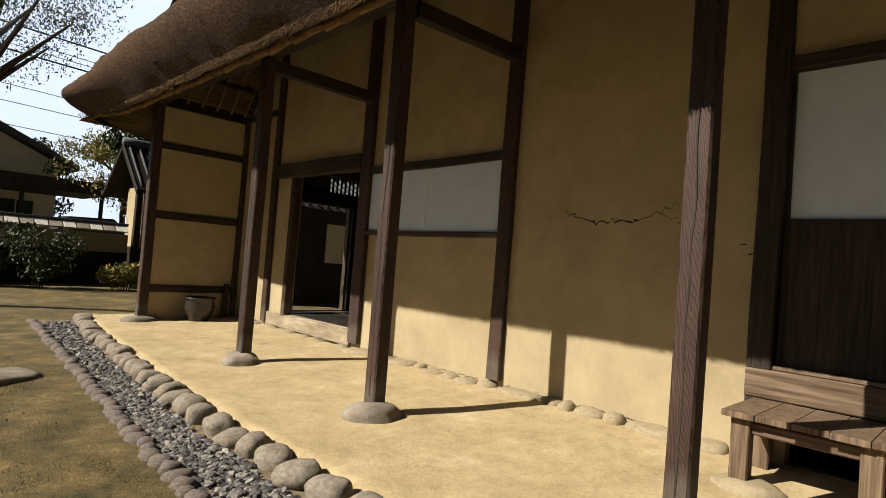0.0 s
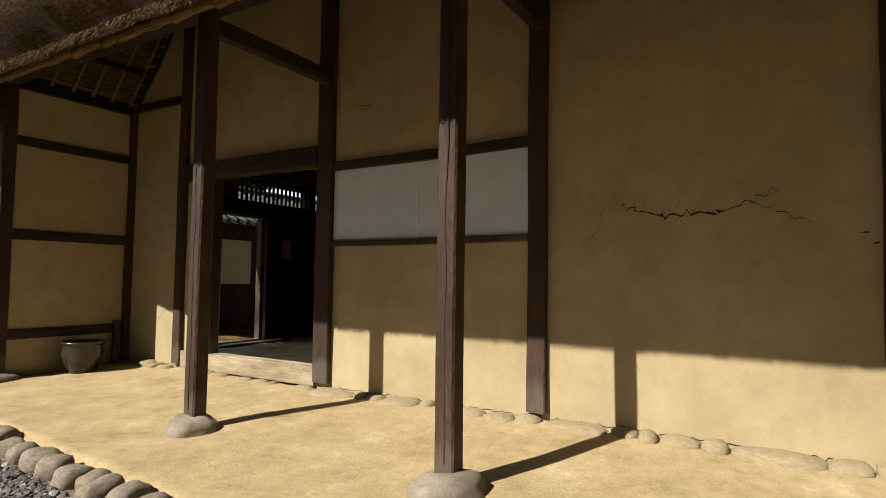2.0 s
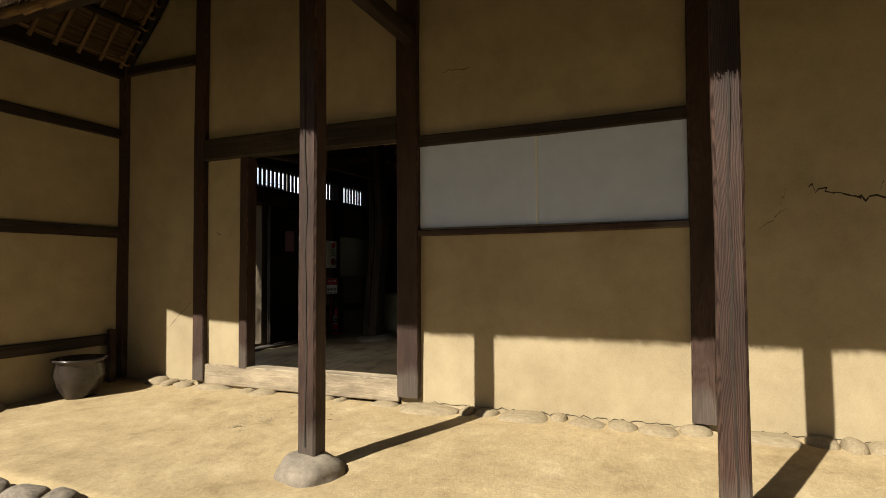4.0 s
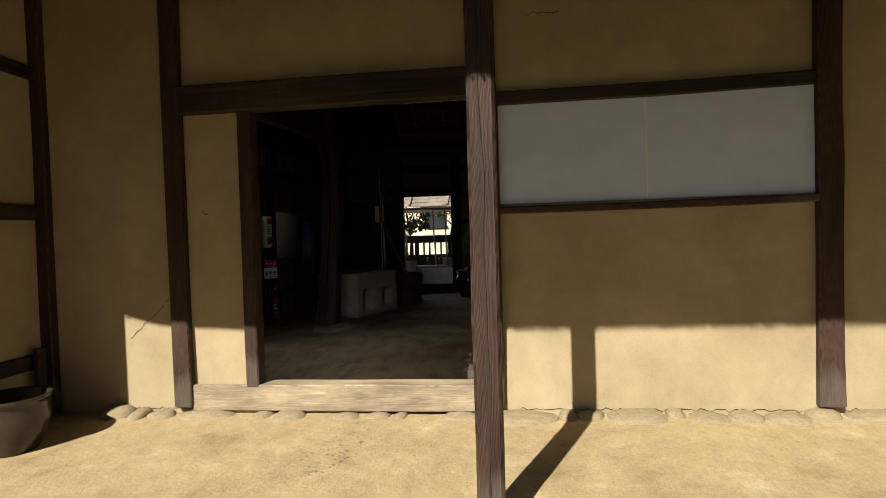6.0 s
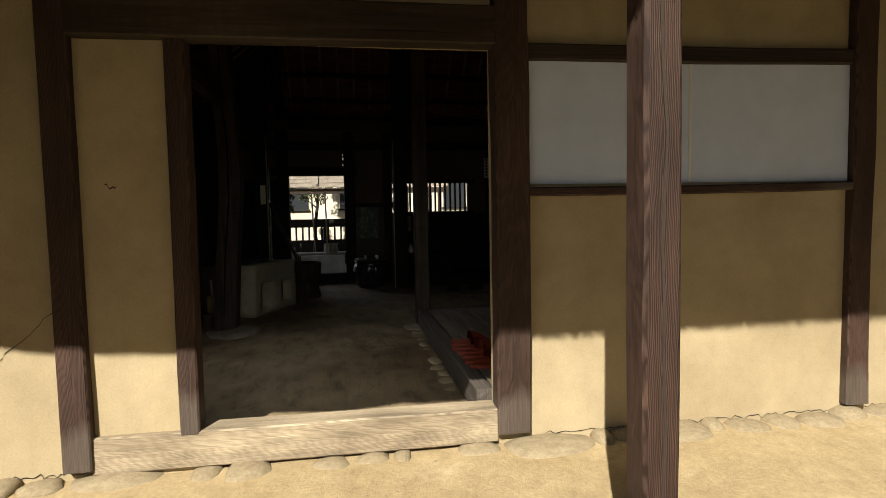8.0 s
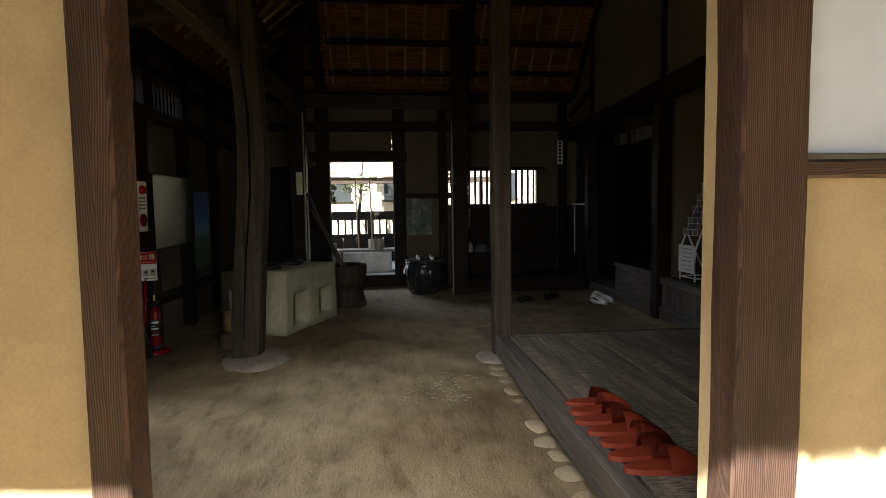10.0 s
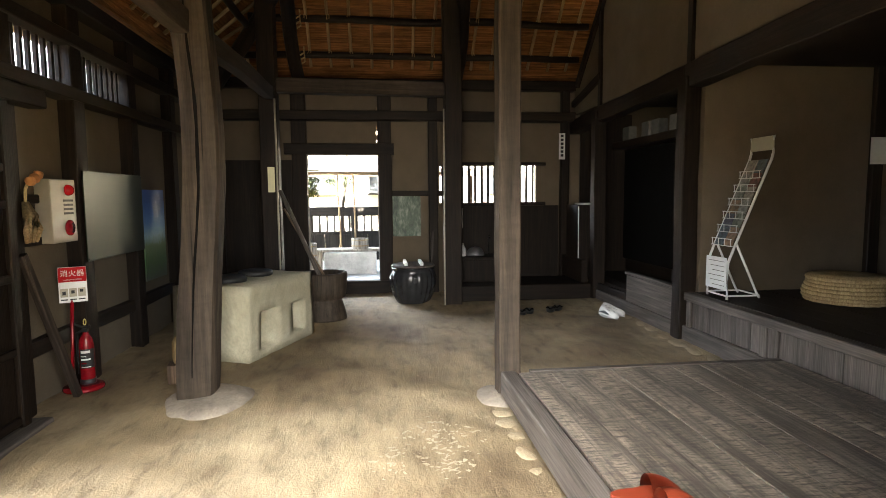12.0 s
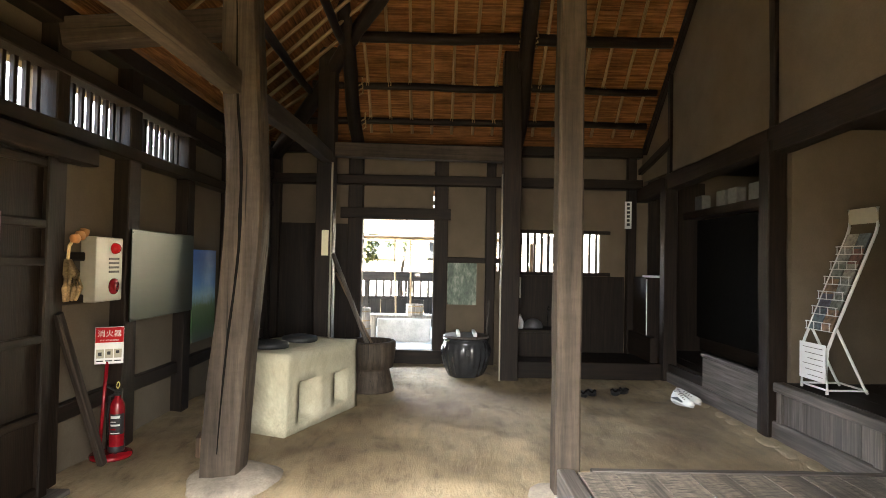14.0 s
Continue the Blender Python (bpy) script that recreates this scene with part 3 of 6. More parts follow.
# wooden bench along the facade
bench = thing("veranda_bench", "weathered plank bench on square legs, along the wall", "bench", (3.75, 0, 0))
for k in range(18):
    y1 = 1.08 - 0.176 * k
    part("plank", boxed(3.42 + 0.008 * (k % 3), 4.02, y1 - 0.1725, y1, 0.365, 0.4, bevel=0.004), M_BENCH, bench).matrix_parent_inverse = bench.matrix_basis.inverted()
for y in (0.99, 0.38, -0.9, -2.0):
    for x in (3.52, 3.95):
        o = timber("leg", (x, y, -0.02), (x, y, 0.364), 0.1, 0.1, M_BENCH, bench)
        o.matrix_parent_inverse = bench.matrix_basis.inverted()
for x in (3.52,):
    o = timber("apron", (x, -2.1, 0.31), (x, 0.94, 0.31), 0.04, 0.07, M_BENCH, bench)
    o.matrix_parent_inverse = bench.matrix_basis.inverted()
s = part("base_stone", stone_mesh(4.4, 0.2, 0.16, 0.07), M_STONE_SAND, None, "", pose(3.5, 0.95, -0.05, 0, 0, 60), True)
tagged(s, "flat sandy stone under a bench leg", "stone", "foundation stones")

# stones along the foot of the wall
foot = thing("foundation_stones", "row of sandy half-buried foundation stones along the wall", "stones", (4.05, 3, 0))
meshes = []
for k in range(6):
    o = part("stone", stone_mesh(k * 1.7 + 0.4, 1, 1, 1, 2, 0.2), M_STONE_SAND, foot, "", None, True)
    meshes.append(o.data)
    bpy.data.objects.remove(o)
rng = random.Random(5)
y = 8.35
k = 0
while y > 1.2:
    big = any(abs(y - c) < 0.16 for c in (3.25, 5.42, 7.7, 1.9, 4.7))
    ln = rng.uniform(0.2, 0.3) if big else rng.uniform(0.06, 0.16)
    y -= ln
    o = new("stone", meshes[k % 6])
    o.parent = foot
    o.matrix_parent_inverse = foot.matrix_basis.inverted()
    o.matrix_basis = pose(4.04 + rng.uniform(-0.02, 0.02), y, (0.0 if big else rng.uniform(-0.03, 0.004)) - (0.04 if 5.0 < y < 7.7 else 0.008), 0, 0, rng.uniform(-9, 9)) @ Matrix.Diagonal((rng.uniform(0.09, 0.13) * (1.3 if big else 1), ln, rng.uniform(0.05, 0.085), 1))
    y -= ln * 0.93
    k += 1

# kerb of river stones and the pebble drain
kerb = thing("stone_kerb", "line of rounded river stones edging the terrace", "kerb", (1.65, 3, 0))
kmeshes = []
for k in range(6):
    o = part("stone", stone_mesh(k * 2.9 + 11, 1, 1, 1, 3, 0.25), M_STONE, kerb, "", None, True)
    kmeshes.append(o.data)
    bpy.data.objects.remove(o)
y = -3.5
k = 0
while y < 9.4:
    ln = rng.uniform(0.085, 0.165)
    y += ln
    o = new("stone", kmeshes[k % 6])
    o.parent = kerb
    o.matrix_parent_inverse = kerb.matrix_basis.inverted()
    o.matrix_basis = pose(kerb_x(y) + rng.uniform(-0.02, 0.02), y, -0.085 + rng.uniform(-0.012, 0.012), rng.uniform(-8, 8), rng.uniform(-8, 8), rng.uniform(-20, 20)) @ Matrix.Diagonal((rng.uniform(0.085, 0.125), ln * rng.uniform(0.82, 0.95), rng.uniform(0.065, 0.095), 1))
    y += ln * rng.uniform(0.92, 1.12)
    k += 1
outer = thing("drain_edging", "line of small round stones edging the pebble drain", "kerb", (1.0, 3, 0))


M_STONE_DARK = speckled("dark_river_stone", [(0.3, (0.068, 0.0544, 0.049)), (0.55, (0.136, 0.109, 0.0952)), (0.8, (0.218, 0.177, 0.15))], 4.0, 60, 0.8, 0.4, 0.01, 0.4, True)
dmeshes = []
for k in range(5):
    o = part("stone", stone_mesh(k * 4.9 + 71, 1, 1, 1, 2, 0.25), M_STONE_DARK, outer, "", None, True)
    dmeshes.append(o.data)
    bpy.data.objects.remove(o)


def drain_x(y):
    return 1.05 + 0.066 * max(-1.0, y - 2.4)


y = -3.5
while y < 9.2:
    ln = rng.uniform(0.045, 0.08)
    y += ln
    o = new("stone", dmeshes[k % 5])
    o.parent = outer
    o.matrix_parent_inverse = outer.matrix_basis.inverted()
    o.matrix_basis = pose(drain_x(y) + rng.uniform(-0.02, 0.02), y, -0.115, 0, 0, rng.uniform(-30, 30)) @ Matrix.Diagonal((rng.uniform(0.05, 0.075), ln * 1.05, rng.uniform(0.045, 0.06), 1))
    y += ln * 0.95
    k += 1


def pebbles():
    verts, faces = [], []
    base = bmesh.new()
    bmesh.ops.create_icosphere(base, subdivisions=1, radius=1.0)
    bv = [v.co.copy() for v in base.verts]
    bf = [[v.index for v in f.verts] for f in base.faces]
    base.free()
    r = random.Random(8)
    y = -3.4
    for i in range(6400):
        y = r.uniform(-2.5, 9.2) if i % 3 else r.uniform(0.5, 5.5)
        x = r.uniform(drain_x(y) + 0.06, kerb_x(y) - 0.12 + 0.05 * noise.noise((y * 2.1, 0, 4)))
        s = r.uniform(0.012, 0.03)
        m = pose(x, y, -0.12 + r.uniform(0, 0.018), r.uniform(-35, 35), r.uniform(-35, 35), r.uniform(0, 360)) @ Matrix.Diagonal((s * r.uniform(0.8, 1.5), s, s * r.uniform(0.4, 0.65), 1))
        o = len(verts)
        verts += [tuple(m @ (v * (1 + 0.2 * noise.noise(v * 2 + Vector((i, 0, 0)))))) for v in bv]
        faces += [[o + j for j in f] for f in bf]
    me = bpy.data.meshes.new("pebbles")
    me.from_pydata(verts, [], faces)
    return me


def pebble_material():
    m, nt, b = material("pebbles", 0.75, 0, 0.4)
    g = nt.nodes.new("ShaderNodeNewGeometry")
    c = ramp(nt, g.outputs["Random Per Island"], [(0.0, (0.0369, 0.0326, 0.0345)), (0.45, (0.0899, 0.0819, 0.0812)), (0.82, (0.158, 0.14, 0.129)), (1.0, (0.316, 0.285, 0.25))])
    n = noise_tex(nt, coords(nt, shift=False), 60, 4, 0.6)
    nt.links.new(mix(nt, 0.5, c, ramp(nt, n, [(0.3, (0.6, 0.6, 0.6)), (0.7, (1.2, 1.2, 1.2))]), "MULTIPLY"), b.inputs["Base Color"])
    return m


pm = pebbles()
pm.materials.append(pebble_material())
tagged(new("drain_pebbles", pm), "grey crushed stone filling the drain", "gravel", kind="stuff")
M_BED = speckled("damp_brown_earth", [(0.3, (0.102, 0.0731, 0.0442)), (0.55, (0.178, 0.133, 0.0799)), (0.8, (0.255, 0.196, 0.122))], 4.0, 60, 0.95, 0.6, 0.015, 0.5)
bed = tagged(part("pavement_drain", sheet(0.97, 2.0, -4, 9.5, -0.122, 8, 60, 0.006, 2), M_BED), "dark bed of the pebble drain", "drain", kind="structure")


def verge():
    bm = bmesh.new()
    rows = []
    for j in range(120):
        y = -4 + 13.4 * j / 119
        x1 = drain_x(y) - 0.01
        rows.append([bm.verts.new((0.9 + (x1 - 0.9) * i / 6, y, -0.108 + 0.012 * noise.noise((i * 0.4, y * 2.1, 0)))) for i in range(7)])
    for a, b in zip(rows, rows[1:]):
        for i in range(6):
            bm.faces.new((a[i], a[i + 1], b[i + 1], b[i]))
    return bm


tagged(part("pavement_verge", verge(), M_GRASS, smooth=True), "mossy strip of yard along the drain edging", "ground", kind="structure")
s = part("stepping_stone", stone_mesh(33, 0.36, 0.24, 0.07), M_STONE, None, "", pose(0.62, 5.7, -0.115, 0, 0, 20), True)
tagged(s, "flat grey stepping stone in the yard", "stone")

def grass():
    verts, faces = [], []
    r = random.Random(21)
    for i in range(26000):
        y = r.uniform(0.8, 10)
        x = r.uniform(-0.9, 1.0 + 0.066 * (y - 2.4) - 0.08)
        if noise.noise((x * 1.7, y * 1.7, 0)) < -0.08 and r.random() < 0.85:
            continue
        z = -0.12 + 0.02 * noise.noise(Vector((x, y, 0)) * 1.3)
        h, w, a = r.uniform(0.008, 0.026), r.uniform(0.002, 0.004), r.uniform(0, 6.28)
        n = len(verts)
        dx, dy = math.cos(a) * w, math.sin(a) * w
        lx, ly = r.uniform(-0.6, 0.6) * h, r.uniform(-0.6, 0.6) * h
        verts += [(x - dx, y - dy, z), (x + dx, y + dy, z), (x + lx, y + ly, z + h)]
        faces.append((n, n + 1, n + 2))
    me = bpy.data.meshes.new("grass")
    me.from_pydata(verts, [], faces)
    m, nt, b = material("short_grass", 0.8, 0, 0.2)
    g = nt.nodes.new("ShaderNodeNewGeometry")
    nt.links.new(ramp(nt, g.outputs["Random Per Island"], [(0.0, (0.0357, 0.0476, 0.0143)), (0.6, (0.101, 0.0987, 0.0357)), (1.0, (0.214, 0.172, 0.0833))]), b.inputs["Base Color"])
    me.materials.append(m)
    tagged(new("yard_grass", me), "thin short grass and moss of the yard", "grass", kind="stuff")


grass()

# ---- roof ----


def ease(t):
    t = min(1.0, max(0.0, t))
    return t * t * (3 - 2 * t)


def corner_lift(x, y):
    """How far the eave's corner turns up."""
    return 0.13 * ease((y - 7.4) / 1.7) * ease((3.3 - x) / 1.2)


def under(x, y):
    """Height of the roof's underside."""
    a = 2.62 + 0.762 * (x - 1.85)
    b = 3.05 + (11.56 - x) * (1.0 if x < 11.56 else 0.41)
    c = 3.02 + (8.74 - y) * (1.0 if y < 8.74 else 0.05)
    if x < 4.16:
        c = 3.24 + (8.74 - y) * (1.3 if y < 8.74 else 0.87)
    return min(a, b, c) + corner_lift(x, y)


def lining(x_from, x_to, nx):
    bm = bmesh.new()
    ny = 150
    vs = [[None] * (ny + 1) for _ in range(nx + 1)]
    for i in range(nx + 1):
        for j in range(ny + 1):
            x, y = x_from + (x_to - x_from) * i / nx, -9 + 18.45 * j / ny
            vs[i][j] = bm.verts.new((x, y, under(x, y) + 0.012 * noise.noise((x * 3, y * 3, 0))))
    for i in range(nx):
        for j in range(ny):
            bm.faces.new((vs[i][j], vs[i + 1][j], vs[i + 1][j + 1], vs[i][j + 1]))
    return bm


tagged(part("ceiling_eave", lining(1.85, 4.15, 20), M_REED_SHADED), "weathered reed underside of the eaves with shade in its tint", "ceiling", kind="structure")
roof = tagged(part("ceiling_reed_lining", lining(4.15, 12.85, 70), M_REED), "brown reed underside of the thatched roof", "ceiling", kind="structure")


def rim():
    """The thick rounded thatch edge and the slopes above it."""
    prof = [(0.0, 2.62), (0.1, 2.71), (0.2, 2.8), (0.29, 2.89), (0.34, 2.96), (0.355, 3.03), (0.33, 3.1), (0.25, 3.18), (0.0, 3.4), (-0.8, 3.95), (-2.4, 5.3), (-4.6, 7.3)]
    path = []
    y = -9.0
    while y < 8.75:
        path.append(((1.85, y), (-1, 0)))
        y += 0.12
    for k in range(13):
        a = math.pi - math.pi / 2 * k / 12
        path.append(((2.55 + 0.7 * math.cos(a), 8.75 + 0.7 * math.sin(a)), (math.cos(a), math.sin(a))))
    x = 2.7
    while x < 12.8:
        path.append(((x, 9.45), (0, 1)))
        x += 0.25
    bm = bmesh.new()
    rows = []
    for i, ((px, py), (nx, ny)) in enumerate(path):
        row = []
        for j, (o, z) in enumerate(prof):
            k = 0.02 * noise.noise((px * 1.7, py * 1.7, j * 0.6)) + 0.014 * noise.noise((px * 9, py * 9, j * 1.7))
            oo = max(o, -3.4) if ny > 0.5 else o
            lift = 0.34 * min(1.0, max(0.0, (px - 2.7) / 1.5)) if ny > 0.5 else 0.0
            row.append(bm.verts.new((px + nx * (oo + k), py + ny * (oo + k), 2.62 + (z - 2.62) * (1 - 0.42 * ease((py - 6.6) / 2.6) * ease((3.6 - px) / 1.6) if j < 9 else 1) + corner_lift(px, py) + lift + (0.5 * k if j else 0.02 * noise.noise((px * 8, py * 8, 0))))))
        rows.append(row)
    for a, b in zip(rows, rows[1:]):
        for j in range(len(prof) - 1):
            bm.faces.new((a[j], a[j + 1], b[j + 1], b[j]))
    return bm


thatch = tagged(part("thatched_roof", rim(), M_THATCH, smooth=True), "thick weathered thatch with a trimmed rounded eave edge", "roof", kind="structure")


def fringe():
    """Stalk ends sticking out along the lower eave edge."""
    verts, faces = [], []
    r = random.Random(3)
    for i in range(9000):
        y = r.uniform(-3, 9.3)
        o = r.uniform(-0.05, 0.05)
        x = 1.85 - o
        z = 2.63 + abs(o) * 0.8 + corner_lift(1.85, y)
        ln, w = r.uniform(0.012, 0.04), r.uniform(0.0015, 0.004)
        d = Vector((-0.6 + r.uniform(-0.4, 0.4), r.uniform(-0.5, 0.5), -0.8)).normalized() * ln
        n = len(verts)
        verts += [(x, y - w, z + 0.02), (x, y + w, z + 0.02), (x + d.x, y + d.y + w * 0.5, z + d.z), (x + d.x, y + d.y - w * 0.5, z + d.z)]
        faces.append((n, n + 1, n + 2, n + 3))
    me = bpy.data.meshes.new("fringe")
    me.from_pydata(verts, [], faces)
    me.materials.append(M_STRAW_OLD)
    ob = new("straw_fringe", me)
    ob.parent = thatch
    ob["kind"] = "stuff"


fringe()
for i in range(62):
    y = -2.6 + i * 0.195
    log("straw_bundle", (1.95, y, 2.665 + corner_lift(1.95, y) + rng.uniform(-0.01, 0.01)), (1.95 + rng.uniform(-0.015, 0.015), y + 0.205, 2.655 + corner_lift(1.95, y + 0.2) + rng.uniform(-0.015, 0.015)), 0.034, M_STRAW_OLD, thatch, 0.006, n=7)
# rafters of bamboo and purlins of log
frame_roof = thing("roof_frame", "bamboo rafters and dark log purlins lashed under the thatch", "roof frame", (7, 5, 3))


def own(o):
    o.matrix_parent_inverse = frame_roof.matrix_basis.inverted()
    return o


def u(x, y, d=0.03):
    return (x, y, under(x, y) - d)


for i in range(34):
    y = -1.2 + i * 0.29
    if y > 7.95:
        break
    x1 = min(3.98, 1.85 + (3.24 + 1.3 * (8.74 - y) - 2.62) / 0.762)
    own(log("rafter", (1.98, y, under(1.98, y) - 0.02), (x1, y, under(x1, y) - 0.02), 0.022, M_BAMBOO_OLD, frame_roof, 0.008, n=7))
for i in range(7):
    x = 2.62 + i * 0.225
    y1 = 8.74 - max(0.12, (2.62 + 0.762 * (x - 1.85) - 3.24) / 1.3)
    own(log("rafter", (x, 8.74, 3.21), (x, y1, 3.24 + 1.3 * (8.74 - y1) - 0.03), 0.021, M_BAMBOO_OLD, frame_roof, 0.006, n=7))
own(log("batten", (2.66, 8.71, 3.275), (4.05, 8.71, 3.275), 0.012, M_BAMBOO_OLD, frame_roof, 0.004, n=7))
own(log("hip_rafter", (2.66, 8.74, 3.17), (4.02, 7.93, 4.2), 0.05, M_SOOT, frame_roof, 0.02))
own(log("edge_pole", (4.03, 8.72, 3.24), (4.03, 7.95, 4.2), 0.045, M_SOOT, frame_roof, 0.015))
own(log("purlin", (3.1, 8.45, 3.57), (4.05, 8.45, 3.57), 0.035, M_SOOT, frame_roof, 0.015))
for i in range(9):
    yy = 8.66 - i * 0.085
    zz = 3.3 + 1.28 * (8.66 - yy)
    bm = bmesh.new()
    tube(bm, [(3.97 + 0.052 * math.cos(q * 0.9), yy + 0.012 * math.sin(q * 0.9), zz - 0.03 + 0.055 * math.sin(q * 0.9)) for q in range(8)], 0.012, 6)
    own(part("lashing", bm, M_STRAW_OLD, frame_roof, "pale straw rope lashing"))
y = 3.78
while y < 8.4:
    x_top = max(8.2, 11.56 - 3.6)
    if y > 5.0:
        x_top = max(x_top, 11.56 - (8.65 - y) * 0.98)
    own(log("rafter", u(11.4, y, 0.035), (x_top, y, 3.05 + 11.56 - x_top - 0.035), 0.02, M_BAMBOO, frame_roof, 0.01, n=7))
    y += 0.27
x = 4.4
while x < 11.3:
    y_top = max(5.0, 8.65 - (11.56 - x) * 0.98, 8.65 - (under(x, 0) - 2.93) * 0.98)
    own(log("rafter", u(x, 8.6, 0.035), (x, y_top, 2.93 + 8.65 - y_top - 0.035), 0.02, M_BAMBOO, frame_roof, 0.01, n=7))
    x += 0.27
for s_ in (0.33, 0.68, 1.13, 1.62, 2.2):
    own(log("purlin", (11.56 - s_, 3.65, 3.05 + s_ - 0.09), (11.56 - s_, 8.65 - s_, 3.05 + s_ - 0.09), 0.045 if s_ != 1.13 else 0.065, M_SOOT, frame_roof, 0.02))
    own(log("purlin", (11.56 - s_, 8.65 - s_, 2.93 + s_ - 0.09), (4.6, 8.65 - s_, 2.93 + s_ - 0.09), 0.045, M_SOOT, frame_roof, 0.02))
own(log("hip_rafter", (11.5, 8.58, 2.85), (8.0, 5.1, 6.3), 0.09, M_SOOT, frame_roof, 0.03))
for y in (7.45, 5.35):
    own(log("principal_rafter", (11.35, y, 2.98), (8.1, y + 0.05, 6.15), 0.085, M_SOOT, frame_roof, 0.03))
    for s_ in (0.33, 0.68, 1.13, 1.62):
        bm = bmesh.new()
        for q in range(3):
            x0 = 11.56 - s_ - 0.05 + q * 0.045
            z0 = 3.05 + s_ - 0.12 + (0.05 - q * 0.045)
            tube(bm, [(x0, y - 0.1, z0 + 0.07), (x0 - 0.05, y - 0.105, z0 - 0.02), (x0 - 0.06, y, z0 - 0.09), (x0 - 0.05, y + 0.105, z0 - 0.02), (x0, y + 0.1, z0 + 0.07)], 0.011, 6)
        own(part("lashing", bm, M_STRAW, frame_roof, "pale straw rope lashing"))
knot = bmesh.new()
for q in (-0.014, 0.014):
    tube(knot, [(0.034 * math.cos(k * 0.9), q + 0.006 * math.sin(k * 1.7), 0.034 * math.sin(k * 0.9)) for k in range(8)], 0.007, 5)
first_knot = own(part("lashing", knot, M_STRAW, frame_roof, "pale straw rope lashing"))
first_knot.matrix_basis = pose(11.56 - 0.33, 3.78, 3.05 + 0.33 - 0.07)
for s_ in (0.33, 0.68, 1.13, 1.62, 2.2):
    y = 3.78 + (0.27 if s_ == 0.33 else 0.0)
    while y < 8.5 - s_:
        o = own(new("lashing", first_knot.data))
        o.parent = frame_roof
        own(o)
        o.matrix_basis = pose(11.56 - s_, y + rng.uniform(-0.01, 0.01), 3.05 + s_ - 0.07, rng.uniform(-15, 15), rng.uniform(0, 360), 0)
        y += 0.27
# ---- entrance hall ----
WIN = [(5.7, 7.14, 2.24, 2.54), (7.28, 8.09, 2.24, 2.54), (8.27, 9.1, 2.24, 2.54)]
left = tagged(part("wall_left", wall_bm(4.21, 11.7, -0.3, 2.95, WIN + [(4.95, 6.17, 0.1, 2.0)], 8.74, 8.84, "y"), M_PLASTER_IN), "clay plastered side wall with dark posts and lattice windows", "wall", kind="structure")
for x, w in ((7.205, 0.12), (8.03, 0.17), (9.0, 0.15), (10.05, 0.15), (11.5, 0.15), (4.85, 0.12)):
    timber("post", (x, 8.7, 0.04), (x, 8.7, 2.95), w, 0.13, M_SOOT, left, 0.006)
for z, h in ((2.195, 0.09), (2.585, 0.09), (2.88, 0.12)):
    timber("rail", (4.25, 8.68, z), (11.5, 8.68, z), 0.15, h, M_SOOT, left)
timber("rail", (7.1, 8.715, 0.46), (11.5, 8.715, 0.46), 0.06, 0.11, M_SOOT, left)
for z in (1.16, 1.44):
    timber("rail", (7.26, 8.73, z), (7.95, 8.73, z), 0.04, 0.06, M_SOOT, left)
for x0, x1, a, b in WIN:
    n = int((x1 - x0) / 0.085)
    for i in range(n):
        x = x0 + (i + 0.5) * (x1 - x0) / n
        timber("bar", (x, 8.72, 2.24), (x, 8.72, 2.54), 0.032, 0.03, M_SOOT, left, 0.001, 0.003)
door = tagged(part("door_1", boxed(6.12, 7.05, 8.58, 8.6, 0.1, 2.0), M_SOOT), "dark plank sliding door with cross battens, slid open", "door", kind="structure")
for z in (0.14, 0.55, 0.98, 1.41, 1.62, 1.96):
    timber("batten", (6.12, 8.57, z), (7.05, 8.57, z), 0.03, 0.05, M_SOOT, door, 0.002)
for x in (6.16, 7.01):
    timber("stile", (x, 8.565, 0.1), (x, 8.565, 2.0), 0.08, 0.035, M_SOOT, door, 0.002)
timber("head_rail", (4.25, 8.56, 2.06), (7.36, 8.56, 2.06), 0.12, 0.11, M_SOOT, door)
timber("floor_track", (4.25, 8.56, 0.06), (7.15, 8.56, 0.06), 0.16, 0.06, M_GREY, door)

BW = (4.13, 5.553, 1.335, 1.87)
SLITS = [(6.428, 6.442, 2.2, 2.235), (6.428, 6.44, 2.3, 2.36), (6.428, 6.442, 2.38, 2.43), (6.428, 6.44, 2.65, 2.69)]
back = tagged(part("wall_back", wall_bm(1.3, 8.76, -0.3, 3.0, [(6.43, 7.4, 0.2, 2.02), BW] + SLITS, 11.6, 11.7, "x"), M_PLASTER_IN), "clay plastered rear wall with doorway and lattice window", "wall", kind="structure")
timber("sill", (11.56, 6.3, 0.125), (11.56, 7.6, 0.125), 0.16, 0.25, M_SOOT, back)
timber("lintel", (11.56, 6.2, 2.1), (11.56, 7.7, 2.1), 0.12, 0.15, M_SOOT, back)
for y, w in ((6.33, 0.19), (7.5, 0.2), (8.6, 0.15), (5.65, 0.13), (3.72, 0.12)):
    timber("post", (11.57, y, 0.0), (11.57, y, 3.0), 0.12, w, M_SOOT, back)
for z, h in ((2.55, 0.13), (2.98, 0.13)):
    timber("rail", (11.53, 3.6, z), (11.53, 8.65, z), 0.16, h, M_SOOT, back)
timber("rail", (11.58, 5.5, 1.48), (11.58, 6.3, 1.48), 0.03, 0.08, M_SOOT, back)
timber("beam", (10.62, 5.4, 2.75), (10.62, 7.8, 2.78), 0.16, 0.17, M_HEWN, back)
for i in range(15):
    y = BW[0] + (i + 0.5) * (BW[1] - BW[0]) / 15
    timber("bar", (11.62, y, 1.335), (11.62, y, 1.87), 0.03, 0.034, M_SOOT, back, 0.001, 0.003)
